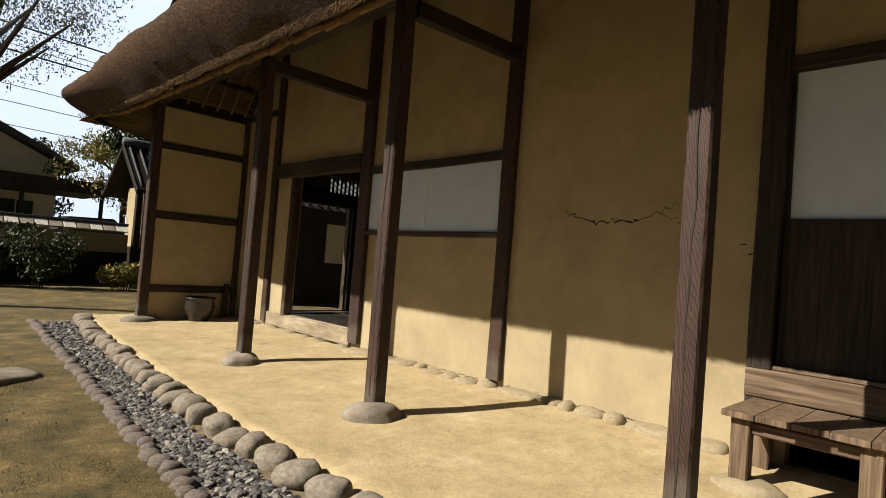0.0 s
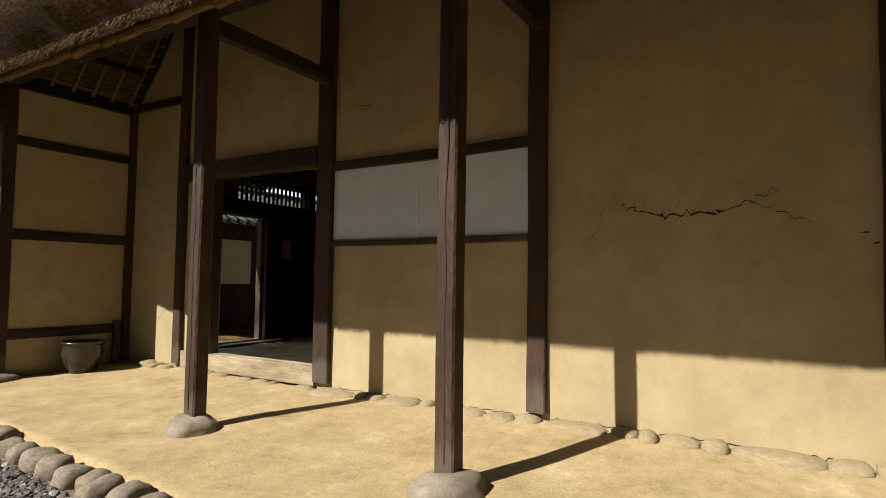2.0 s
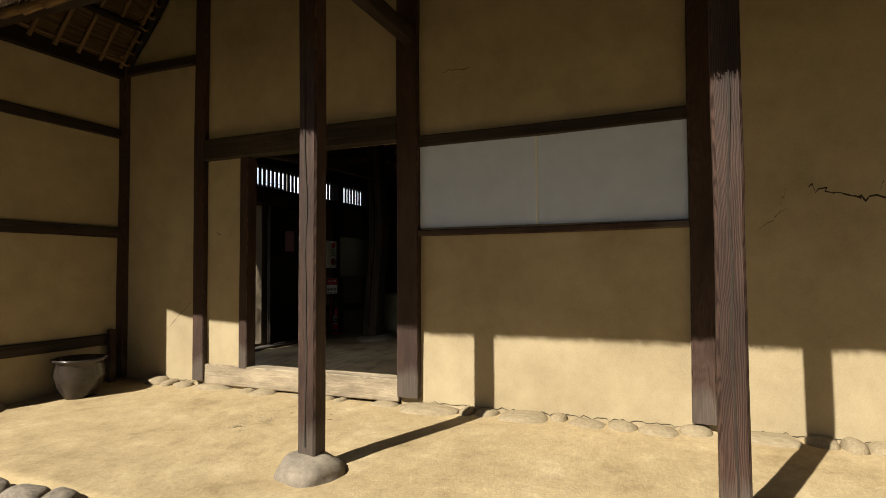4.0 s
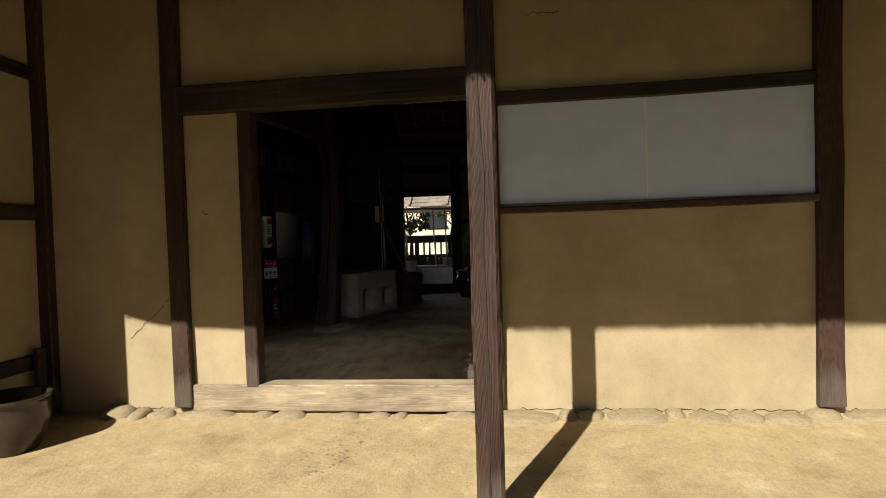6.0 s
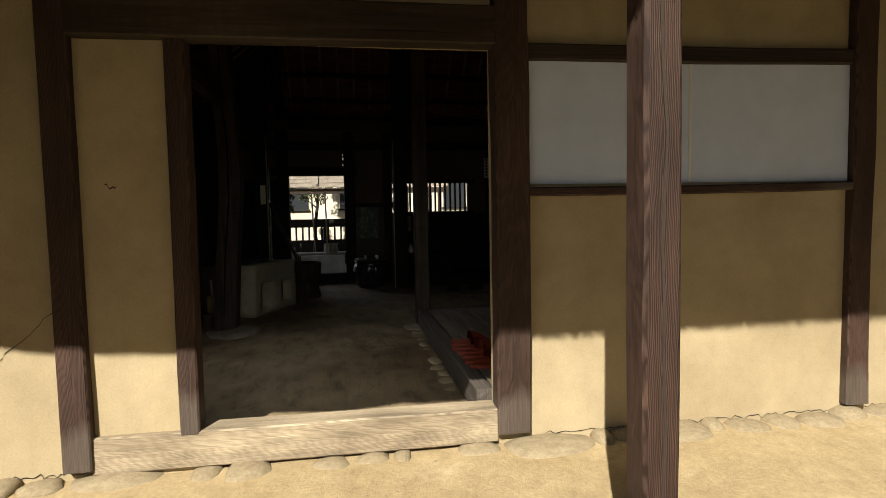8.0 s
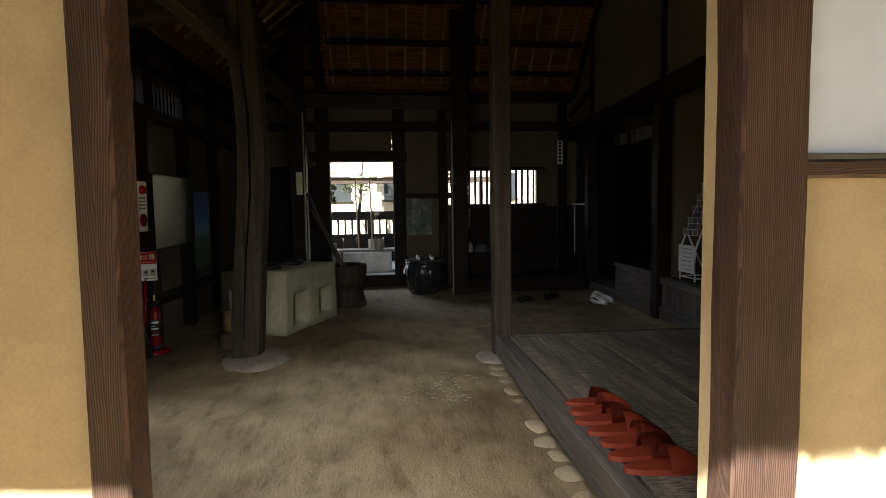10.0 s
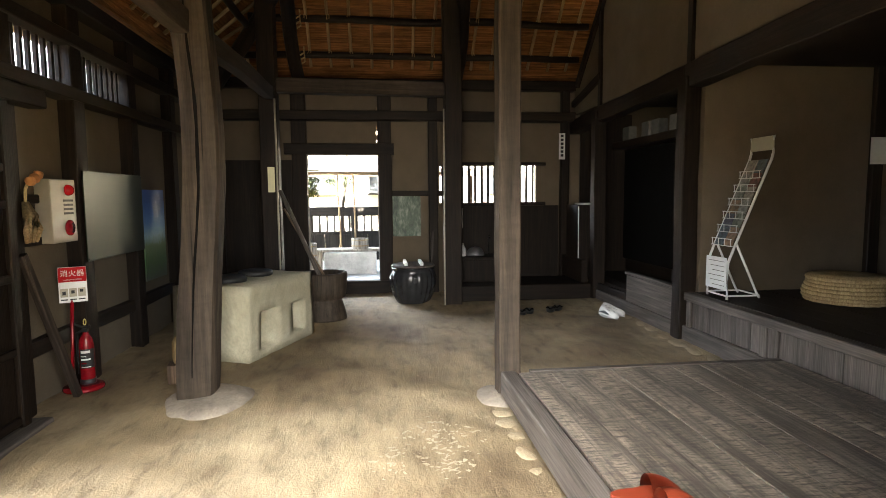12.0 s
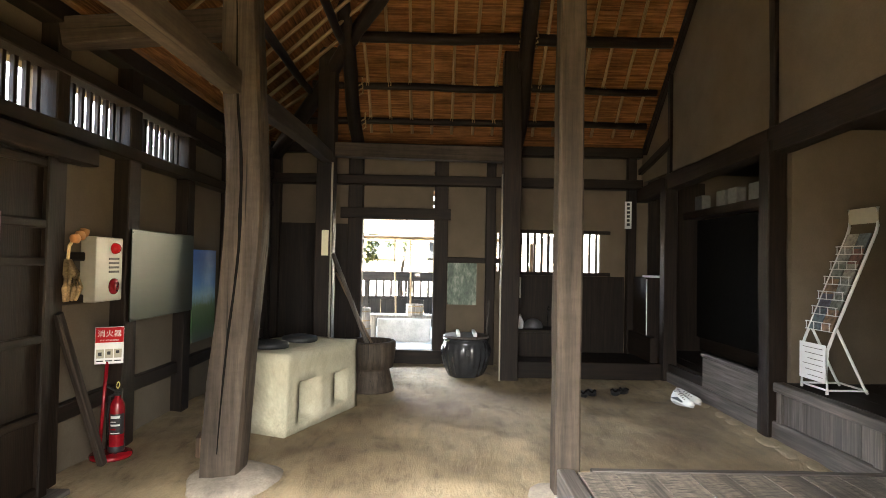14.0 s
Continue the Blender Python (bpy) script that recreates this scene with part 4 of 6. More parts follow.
for z in (1.315, 1.89):
    timber("window_rail", (11.585, 4.0, z), (11.585, 5.5, z), 0.05, 0.05, M_SOOT, back)
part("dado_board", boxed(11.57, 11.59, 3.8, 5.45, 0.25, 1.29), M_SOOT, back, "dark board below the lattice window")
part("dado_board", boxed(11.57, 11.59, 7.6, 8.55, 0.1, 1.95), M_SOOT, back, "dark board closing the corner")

# big posts of the hall
def crooked_post():
    bm = bmesh.new()
    rings = []
    for i in range(31):
        t = i / 30
        z = 0.08 + 3.6 * t
        cx = 7.42 + 0.02 * math.sin(t * 5)
        cy = 7.66 - 0.055 * math.sin(t * 3.4) + 0.03 * noise.noise((t * 3, 0, 0)) + 0.035 * max(0.0, 1 - 2.5 * t)
        r = 0.118 - 0.008 * t + 0.012 * noise.noise((0, t * 4, 3))
        ring = []
        for k in range(24):
            a = 2 * math.pi * k / 24
            sq = 1 / max(abs(math.cos(a)), abs(math.sin(a)))
            rr = r * (1 + 0.95 * (min(sq, 1.34) - 1)) * (1 + 0.035 * noise.noise((math.cos(a) * 3, math.sin(a) * 3, z * 5)))
            if k == 15:
                rr *= 0.95
            ring.append((rr * math.cos(a) + cx - 7.42, rr * math.sin(a) + cy - 7.66, z))
        rings.append(ring)
    return loft(bm, rings)


main_post = tagged(part("hall_post", crooked_post(), M_HEWN, None, "", Matrix.Translation((7.42, 7.66, 0))), "crooked grey adzed main post with a deep drying crack", "post", "hall posts")
bm = bmesh.new()
prev = None
for i in range(40):
    t = i / 39
    z = 0.25 + 2.9 * t
    tt = (z - 0.08) / 3.6
    cx, cy = 7.42 + 0.02 * math.sin(tt * 5), 7.66 - 0.055 * math.sin(tt * 3.4) + 0.03 * noise.noise((tt * 3, 0, 0)) + 0.035 * max(0.0, 1 - 2.5 * tt)
    yy = cy + 0.008 + 0.01 * noise.noise((t * 6, 2, 0))
    w = (0.0035 + 0.0075 * math.sin(math.pi * t) * (0.6 + 0.8 * abs(noise.noise((t * 9, 5, 1)))))
    r = 0.118 - 0.008 * tt + 0.012 * noise.noise((0, tt * 4, 3)) + 0.0065
    a, b = bm.verts.new((cx - r, yy - w, z)), bm.verts.new((cx - r, yy + w, z))
    if prev:
        bm.faces.new((prev[0], prev[1], b, a))
    prev = (a, b)
part("drying_crack", bm, M_BLACK, main_post, "deep dark drying crack", Matrix.Identity(4))
tagged(part("base_stone", stone_mesh(51, 0.36, 0.3, 0.11, 4, 0.16), M_STONE, None, "", pose(7.4, 7.62, 0.01, 0, 0, 15), True), "pale flat foundation stone under the main post", "stone", "foundation stones")
tagged(timber("hall_post", (7.19, 5.592, 0.08), (7.19, 5.592, 4.9), 0.15, 0.15, M_HEWN, None, 0.006, 0.012), "straight square grey hall post beside the low platform", "post", "hall posts")
tagged(part("base_stone", stone_mesh(57, 0.22, 0.2, 0.085, 4, 0.16), M_STONE, None, "", pose(7.18, 5.62, 0.02), True), "pale foundation stone under the hall post", "stone", "foundation stones")
for y in (7.72, 5.5):
    tagged(timber("hall_post", (10.6, y, 0.03), (10.6, y, 3.98), 0.2, 0.21, M_SOOT, None, 0.008), "dark sooted post near the rear wall", "post", "hall posts")
tagged(timber("hall_beam", (4.2, 7.62, 2.42), (10.6, 7.7, 2.68), 0.11, 0.15, M_HEWN, None, 0.012), "long grey beam through the main post", "beam", "hall beams")
tagged(timber("hall_beam", (7.4, 7.6, 2.95), (7.2, 8.64, 2.78), 0.14, 0.17, M_HEWN, None, 0.012), "grey beam from main post to side wall", "beam", "hall beams")

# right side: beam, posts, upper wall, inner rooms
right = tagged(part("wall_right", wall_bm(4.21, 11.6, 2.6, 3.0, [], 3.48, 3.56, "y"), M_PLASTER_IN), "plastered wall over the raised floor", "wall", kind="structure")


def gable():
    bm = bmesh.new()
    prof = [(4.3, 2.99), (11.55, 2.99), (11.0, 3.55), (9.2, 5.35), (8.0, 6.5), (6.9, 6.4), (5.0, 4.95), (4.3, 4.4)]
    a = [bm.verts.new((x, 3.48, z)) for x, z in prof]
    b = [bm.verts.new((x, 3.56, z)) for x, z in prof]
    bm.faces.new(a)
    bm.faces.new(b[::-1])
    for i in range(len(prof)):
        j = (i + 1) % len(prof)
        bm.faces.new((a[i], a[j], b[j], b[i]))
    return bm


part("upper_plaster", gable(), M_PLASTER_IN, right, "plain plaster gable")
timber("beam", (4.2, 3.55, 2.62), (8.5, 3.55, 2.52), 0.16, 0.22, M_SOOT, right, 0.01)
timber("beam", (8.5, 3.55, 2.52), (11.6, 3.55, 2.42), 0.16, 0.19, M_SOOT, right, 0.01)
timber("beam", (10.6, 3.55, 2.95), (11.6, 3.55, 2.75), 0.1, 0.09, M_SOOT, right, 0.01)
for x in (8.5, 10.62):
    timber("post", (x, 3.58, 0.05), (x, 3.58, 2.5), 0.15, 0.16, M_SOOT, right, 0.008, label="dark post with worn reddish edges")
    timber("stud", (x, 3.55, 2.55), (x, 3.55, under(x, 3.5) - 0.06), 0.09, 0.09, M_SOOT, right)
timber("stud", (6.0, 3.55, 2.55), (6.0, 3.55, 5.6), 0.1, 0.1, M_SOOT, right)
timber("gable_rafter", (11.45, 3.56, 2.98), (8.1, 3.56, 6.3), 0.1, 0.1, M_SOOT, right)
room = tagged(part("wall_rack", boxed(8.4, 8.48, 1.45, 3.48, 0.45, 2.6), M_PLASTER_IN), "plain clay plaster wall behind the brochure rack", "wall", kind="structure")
timber("post", (8.39, 1.75, 0.5), (8.39, 1.75, 2.6), 0.08, 0.12, M_SOOT, room)
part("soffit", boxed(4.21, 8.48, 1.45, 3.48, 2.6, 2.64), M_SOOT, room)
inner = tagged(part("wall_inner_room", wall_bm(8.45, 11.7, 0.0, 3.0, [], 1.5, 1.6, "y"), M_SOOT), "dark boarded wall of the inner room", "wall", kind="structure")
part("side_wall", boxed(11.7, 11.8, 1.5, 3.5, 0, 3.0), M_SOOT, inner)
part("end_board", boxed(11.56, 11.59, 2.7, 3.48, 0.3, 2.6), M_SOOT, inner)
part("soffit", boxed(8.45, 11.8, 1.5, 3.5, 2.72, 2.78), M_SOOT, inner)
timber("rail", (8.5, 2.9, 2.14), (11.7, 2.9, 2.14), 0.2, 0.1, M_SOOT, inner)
# Void black here carries the alcove's shade, not a screen colour.
part("screen", boxed(8.6, 11.6, 2.78, 2.8, 0.5, 2.08), M_BLACK, inner, "sliding screens in black, alcove shade put into the colour")

def plank_floor(parent, x0, x1, y0, y1, z, n, along, mat, th=0.035, gap=0.004):
    for i in range(n):
        if along == "x":
            a, b = y0 + (y1 - y0) * i / n, y0 + (y1 - y0) * (i + 1) / n
            timber("plank", (x0, (a + b) / 2, z - th / 2), (x1, (a + b) / 2, z - th / 2 + 0.001 * (i % 3)), b - a - gap, th, mat, parent, 0.0012, 0.0015, steps=3)
        else:
            a, b = x0 + (x1 - x0) * i / n, x0 + (x1 - x0) * (i + 1) / n
            timber("plank", ((a + b) / 2, y0, z - th / 2), ((a + b) / 2, y1, z - th / 2 + 0.001 * (i % 3)), b - a - gap, th, mat, parent, 0.0012, 0.0015, steps=3)


low = thing("low_platform", "low entrance platform of worn grey-brown planks", "platform", (5.6, 4.6, 0.05))


def owned(parent):
    for o in parent.children:
        o.matrix_parent_inverse = parent.matrix_basis.inverted()


plank_floor(low, 4.25, 7.05, 3.64, 5.55, 0.265, 9, "x", M_PLANK)
timber("edge_board", (4.25, 5.61, 0.185), (7.08, 5.61, 0.19), 0.1, 0.16, M_GREY, low)
timber("edge_board", (7.09, 3.64, 0.18), (7.09, 5.46, 0.185), 0.06, 0.17, M_GREY, low)
owned(low)
# Black filler block paints the shade beneath the planks.
tagged(part("platform_footing", boxed(4.3, 7.05, 3.7, 5.55, 0.03, 0.11), M_BLACK), "black block for the shade under the low platform", "footing", kind="structure")
step_stones = thing("edging_stones", "row of pale half-buried stones along the platform", "stones", (6, 5.7, 0))
for i in range(2, 13):
    o = new("stone", meshes[i % 6])
    o.parent = step_stones
    o.matrix_parent_inverse = step_stones.matrix_basis.inverted()
    o.matrix_basis = pose(4.5 + i * 0.2 + rng.uniform(-0.03, 0.03), 5.685 + rng.uniform(-0.015, 0.02), 0.04, 0, 0, rng.uniform(-25, 25)) @ Matrix.Diagonal((rng.uniform(0.07, 0.125), rng.uniform(0.05, 0.085), rng.uniform(0.028, 0.045), 1))
for i in range(12):
    o = new("stone", meshes[(i + 3) % 6])
    o.parent = step_stones
    o.matrix_parent_inverse = step_stones.matrix_basis.inverted()
    o.matrix_basis = pose(7.25 + i * 0.27, 3.7 + rng.uniform(-0.02, 0.03), 0.045, 0, 0, rng.uniform(-15, 15)) @ Matrix.Diagonal((0.14, 0.07, 0.03, 1))

raised = thing("raised_floor", "raised dark plank floor with boarded front", "platform", (6.5, 3.2, 0.05))
plank_floor(raised, 4.22, 8.4, 1.45, 3.52, 0.52, 9, "x", M_SOOT)
timber("edge_board", (4.22, 3.575, 0.485), (8.4, 3.575, 0.49), 0.1, 0.075, M_GREY, raised)
for i, x in enumerate((4.3, 5.45, 6.3, 7.2, 7.33, 8.35)):
    timber("batten", (x, 3.6, 0.2), (x, 3.6, 0.45), 0.07, 0.03, M_GREY, raised)
n = 14
for i in range(n):
    x0 = 4.25 + i * (8.38 - 4.25) / n
    timber("front_board", (x0 + 0.147, 3.575, 0.14), (x0 + 0.147, 3.575, 0.45), 0.29, 0.025, M_GREY, raised, 0.001, 0.002, steps=2)
timber("base_board", (4.22, 3.595, 0.15), (10.6, 3.595, 0.12), 0.06, 0.16, M_GREY, raised)
timber("front_plank", (8.6, 3.58, 0.36), (9.68, 3.58, 0.36), 0.04, 0.32, M_GREY, raised, 0.002)
timber("front_cap", (8.6, 3.58, 0.535), (9.7, 3.58, 0.535), 0.06, 0.035, M_GREY, raised)
timber("front_plank", (9.7, 3.58, 0.24), (10.55, 3.58, 0.23), 0.04, 0.12, M_SOOT, raised, 0.002)
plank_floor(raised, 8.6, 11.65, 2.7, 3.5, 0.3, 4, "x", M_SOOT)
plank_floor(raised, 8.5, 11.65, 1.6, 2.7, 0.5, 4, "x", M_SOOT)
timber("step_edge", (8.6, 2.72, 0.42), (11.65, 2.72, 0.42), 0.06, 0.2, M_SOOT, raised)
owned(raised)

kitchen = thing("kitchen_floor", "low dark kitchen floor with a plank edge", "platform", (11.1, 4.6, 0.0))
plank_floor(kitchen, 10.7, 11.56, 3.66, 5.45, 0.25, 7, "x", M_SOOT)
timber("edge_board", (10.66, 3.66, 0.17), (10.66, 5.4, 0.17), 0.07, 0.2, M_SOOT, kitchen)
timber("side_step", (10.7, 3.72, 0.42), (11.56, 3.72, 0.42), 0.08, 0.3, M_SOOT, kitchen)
owned(kitchen)
sink = thing("wash_stand", "dark low wooden wash stand under the window", "sink", (11.35, 5.0, 0.25))
part("basin_body", boxed(11.12, 11.55, 4.5, 5.4, 0.25, 0.56, bevel=0.01), M_SOOT, sink)
part("basin_rim", boxed(11.1, 11.56, 4.48, 5.42, 0.56, 0.6, bevel=0.008), M_SOOT, sink)
owned(sink)
# ---- closing walls ----
tagged(part("wall_end", boxed(4.21, 11.7, -3.1, -3.0, 0, 4.4), M_PLASTER_IN), "plain plaster end wall", "wall", kind="structure")
tagged(part("wall_partition", boxed(4.21, 11.7, 1.35, 1.45, 0, 5.0), M_PLASTER_IN), "plain plaster partition", "wall", kind="structure")

# ---- things in the hall ----
FLOOR = 0.07


def at_thing(name, label, category, x, y, z, rz=0.0, group=""):
    return thing(name, label, category, group=group, m=pose(x, y, z, 0, 0, rz))


def glyphs(body, size, m, mat, parent, name="lettering"):
    """Words as thin raised letters."""
    cu = bpy.data.curves.new(name, "FONT")
    cu.body, cu.size, cu.extrude, cu.align_x, cu.align_y = body, size, 0.0006, "CENTER", "CENTER"
    ob = new(name, cu)
    deps = bpy.context.evaluated_depsgraph_get()
    me = bpy.data.meshes.new_from_object(ob.evaluated_get(deps))
    bpy.data.objects.remove(ob)
    me.materials.clear()
    me.materials.append(mat)
    o = new(name, me)
    o.parent = parent
    o.matrix_basis = m
    return o


# clay cooking stove
stove = at_thing("kitchen_stove", "pale clay cooking stove with two fire openings and black lids", "stove", 8.22, 7.52, FLOOR, -22.3)
holes = [(0.17, 0.43, 0.07, 0.4), (0.66, 0.88, 0.1, 0.38)]
bm = wall_bm(0, 1.06, 0, 0.63, holes, 0.0, 0.74, "y")
es = [e for e in bm.edges if len(e.link_faces) == 2 and e.calc_face_angle(0) > 1.0]
bmesh.ops.bevel(bm, geom=es, offset=0.02, segments=3, affect="EDGES")
bmesh.ops.subdivide_edges(bm, edges=[e for e in bm.edges if e.calc_length() > 0.12], cuts=2, use_grid_fill=True)
for v in bm.verts:
    v.co += Vector((noise.noise(v.co * 7), noise.noise(v.co * 7 + Vector((5, 0, 0))), noise.noise(v.co * 7 + Vector((0, 9, 0))))) * 0.009
for v in bm.verts:
    if v.co.z > 0.5:
        v.co.z += 0.012 * noise.noise(v.co * 5)
    v.co.x += 0.02 * (1 - v.co.z / 0.63) * (1 if v.co.x > 0.5 else -1)
part("body", bm, M_CLAY, stove, smooth=True)
for a, b, c, d in holes:
    part("fire_opening", boxed(a - 0.015, b + 0.015, 0.2, 0.26, c - 0.01, d + 0.015), M_PLASTER_IN, stove, "sooty back of a fire opening")
for ux, r in ((0.3, 0.17), (0.74, 0.16)):
    bm = bmesh.new()
    lathe(bm, [(r, 0.625), (r, 0.655), (r * 0.96, 0.67), (r * 0.5, 0.685), (0.02, 0.687)], 24, (ux, 0.42, 0))
    part("pot_lid", bm, M_IRON, stove, "round black pot lid", smooth=True)

mortar = at_thing("wooden_mortar", "grey-brown wooden mortar with a narrow waist", "mortar", 9.92, 7.07, FLOOR)
part("body", lathe(bmesh.new(), [(0.255, 0), (0.258, 0.02), (0.235, 0.12), (0.205, 0.22), (0.205, 0.235), (0.245, 0.25), (0.262, 0.35), (0.268, 0.5), (0.262, 0.525), (0.225, 0.525), (0.2, 0.45), (0.1, 0.34), (0.01, 0.32)], 28, wob=0.03), M_HEWN, mortar, smooth=True)
tagged(log("pestle", (9.98, 7.08, 0.45), (10.47, 7.6, 1.52), 0.025, M_GREY), "long wooden pestle leaning from the mortar", "pestle")
tagged(log("broom_stick", (10.02, 7.02, 0.45), (10.46, 7.56, 1.3), 0.014, M_BENCH), "thin brown stick leaning on the dark post", "stick")

jar = at_thing("water_jar", "large black glazed ribbed jar with a wooden lid", "jar", 10.82, 6.0, FLOOR - 0.02)
M_GLAZE = plain("black_glaze", (0.025, 0.025, 0.027), 0.22, 0, 0.3, 9)
prof = [(0.2, 0), (0.215, 0.02), (0.26, 0.12), (0.295, 0.25), (0.3, 0.34), (0.285, 0.41), (0.265, 0.44), (0.285, 0.46), (0.285, 0.475), (0.255, 0.475), (0.24, 0.44), (0.02, 0.43)]
bm = bmesh.new()
lathe(bm, prof, 96)
for v in bm.verts:
    if 0.05 < v.co.z < 0.4:
        a = math.atan2(v.co.y, v.co.x)
        v.co.xy *= 1 + 0.03 * math.cos(24 * a)
part("body", bm, M_GLAZE, jar, smooth=True)
part("lid", lathe(bmesh.new(), [(0.27, 0.48), (0.275, 0.485), (0.275, 0.505), (0.27, 0.51), (0.01, 0.51)], 32), M_DARK, jar, "dark wooden lid", smooth=False)
part("lid_rim", lathe(bmesh.new(), [(0.276, 0.482), (0.281, 0.486), (0.281, 0.5), (0.276, 0.504)], 40, cap=False), M_GREY, jar, "paler worn lid rim", smooth=True)
for y in (-0.1, 0.1):
    part("lid_grip", box(bmesh.new(), -0.22, 0.2, y - 0.02, y + 0.02, 0.51, 0.55, 0.006), M_WHITE, jar, "pale wooden grip")
part("spout", box(bmesh.new(), -0.33, -0.28, -0.03, 0.01, 0.3, 0.36, 0.008), M_IRON, jar)
tagged(log("ladle_stick", (11.3, 5.72, 0.3), (11.52, 5.66, 0.95), 0.014, M_GREY), "wooden ladle stick leaning at the rear wall", "ladle")


def framed_sheet(name, label, category, x0, x1, y0, y1, z0, z1, mat, pins=True):
    """A flat sheet on a wall, with pins in its corners."""
    t = thing(name, label, category, ((x0 + x1) / 2, (y0 + y1) / 2, z0))
    part("sheet", boxed(x0, x1, y0, y1, z0, z1), mat, t)
    owned(t)
    return t


def poster_green():
    m, nt, b = material("dark_green_print", 0.5)
    n = noise_tex(nt, coords(nt, (14, 14, 6)), 1.0, 8, 0.75)
    nt.links.new(ramp(nt, n, [(0.35, (0.006, 0.014, 0.01)), (0.5, (0.05, 0.085, 0.05)), (0.62, (0.16, 0.19, 0.14)), (0.75, (0.4, 0.42, 0.36))]), b.inputs["Base Color"])
    return m


def poster_sky():
    m, nt, b = material("valley_print", 0.4)
    tc = nt.nodes.new("ShaderNodeTexCoord")
    sep = nt.nodes.new("ShaderNodeSeparateXYZ")
    nt.links.new(tc.outputs["Generated"], sep.inputs[0])
    n = noise_tex(nt, tc.outputs["Generated"], 9, 7, 0.7)
    add = nt.nodes.new("ShaderNodeMath")
    add.operation = "MULTIPLY_ADD"
    add.inputs[1].default_value = 0.22
    nt.links.new(n, add.inputs[0])
    nt.links.new(sep.outputs[2], add.inputs[2])
    c = ramp(nt, add.outputs[0], [(0.12, (0.05, 0.06, 0.05)), (0.3, (0.04, 0.1, 0.03)), (0.5, (0.09, 0.16, 0.07)), (0.6, (0.2, 0.36, 0.5)), (0.75, (0.07, 0.2, 0.5)), (1.0, (0.02, 0.08, 0.32))])
    nt.links.new(c, b.inputs["Base Color"])
    return m


framed_sheet("photo_poster", "dark green photographic poster pinned to the rear wall", "poster", 11.583, 11.592, 5.83, 6.23, 0.87, 1.48, poster_green())
framed_sheet("landscape_poster", "tall poster of a green valley under blue sky", "poster", 9.03, 9.56, 8.612, 8.622, 0.66, 1.52, poster_sky())
t = framed_sheet("paper_notice", "small white paper notice on dark boards", "notice", 11.555, 11.56, 5.22, 5.34, 0.98, 1.26, M_IVORY)
for i in range(6):
    part("text_line", boxed(11.552, 11.5545, 5.235, 5.325 - 0.02 * (i % 3), 1.22 - i * 0.04, 1.226 - i * 0.04), M_IRON, t)
owned(t)
t = framed_sheet("hanging_sign", "narrow white sign with a column of dark characters", "sign", 11.48, 11.485, 3.74, 3.83, 1.95, 2.32, M_WHITE)
for i in range(6):
    part("character", boxed(11.476, 11.479, 3.765, 3.805, 2.265 - i * 0.055, 2.3 - i * 0.055), M_IRON, t)
owned(t)
t = framed_sheet("pink_flyer", "pink paper flyer stuck to the plank door", "flyer", 6.42, 6.62, 8.535, 8.54, 1.37, 1.66, plain("pink_print", (0.26, 0.12, 0.17), 0.6, 0, 0.5, 25))
tagged(part("post_label", boxed(10.488, 10.496, 7.66, 7.74, 1.5, 1.8), plain("pale_yellow_plate", (0.7, 0.66, 0.42), 0.4, 0, 0.05)), "pale yellow plate on the dark post", "label")
tagged(log("conduit", (10.48, 7.63, 0.2), (10.48, 7.63, 2.6), 0.011, M_IVORY, wob=0.001), "thin pale conduit running up the dark post", "conduit")
tagged(log("conduit", (10.485, 5.62, 0.06), (10.485, 5.62, 2.5), 0.009, M_IVORY, wob=0.001), "thin pale conduit running up the dark post", "conduit")


def brushed():
    m, nt, b = material("steel_with_green_reflection", 0.4, 0.9)
    n = noise_tex(nt, coords(nt, (1.2, 1.2, 14)), 1.0, 4, 0.6)
    # Green of the reflected trees is painted into the dark base colour.
    nt.links.new(ramp(nt, n, [(0.3, (0.0168, 0.0198, 0.0135)), (0.7, (0.0218, 0.0248, 0.0168))]), b.inputs["Base Color"])
    return m


board = thing("steel_board", "bare reflective steel notice board on the side wall", "board", (8.5, 8.6, 0.97))
part("plate", box(bmesh.new(), 7.95, 9.0, 8.6, 8.612, 0.97, 1.645, 0.003), brushed(), board)
for x in (7.97, 8.98):
    for z in (0.99, 1.625):
        part("screw", lathe(bmesh.new(), [(0.006, 0), (0.006, 0.004)], 8, (0, 0, 0)), M_IRON, board, m=pose(x, 8.6, z, 90, 0, 0))
owned(board)

alarm = thing("fire_alarm_box", "ivory fire alarm box with red lamp and red push button", "alarm", (7.74, 8.7, 1.14))
part("case", box(bmesh.new(), 7.58, 7.9, 8.635, 8.74, 1.135, 1.575, 0.008), M_IVORY, alarm)
M_LAMP, nt_, b_ = material("lit_red_lamp", 0.2)
b_.inputs["Base Color"].default_value = (0.14, 0.003, 0.004, 1)
b_.inputs["Emission Color"].default_value = (1, 0.02, 0.02, 1)
b_.inputs["Emission Strength"].default_value = 0.003
part("lamp", lathe(bmesh.new(), [(0.04, 0), (0.04, 0.01), (0.034, 0.028), (0.022, 0.04), (0.003, 0.045)], 20), M_LAMP, alarm, "glowing red dome lamp", pose(7.79, 8.636, 1.5, 90, 0, 0), True)
part("push_button", lathe(bmesh.new(), [(0.056, 0), (0.056, 0.012), (0.047, 0.018), (0.026, 0.014), (0.024, 0.02), (0.002, 0.02)], 28), M_RED, alarm, "round red push button", pose(7.79, 8.636, 1.235, 90, 0, 0), True)
for i in range(4):
    part("louvre", boxed(7.73, 7.85, 8.63, 8.634, 1.33 + i * 0.03, 1.345 + i * 0.03), M_GREY, alarm)
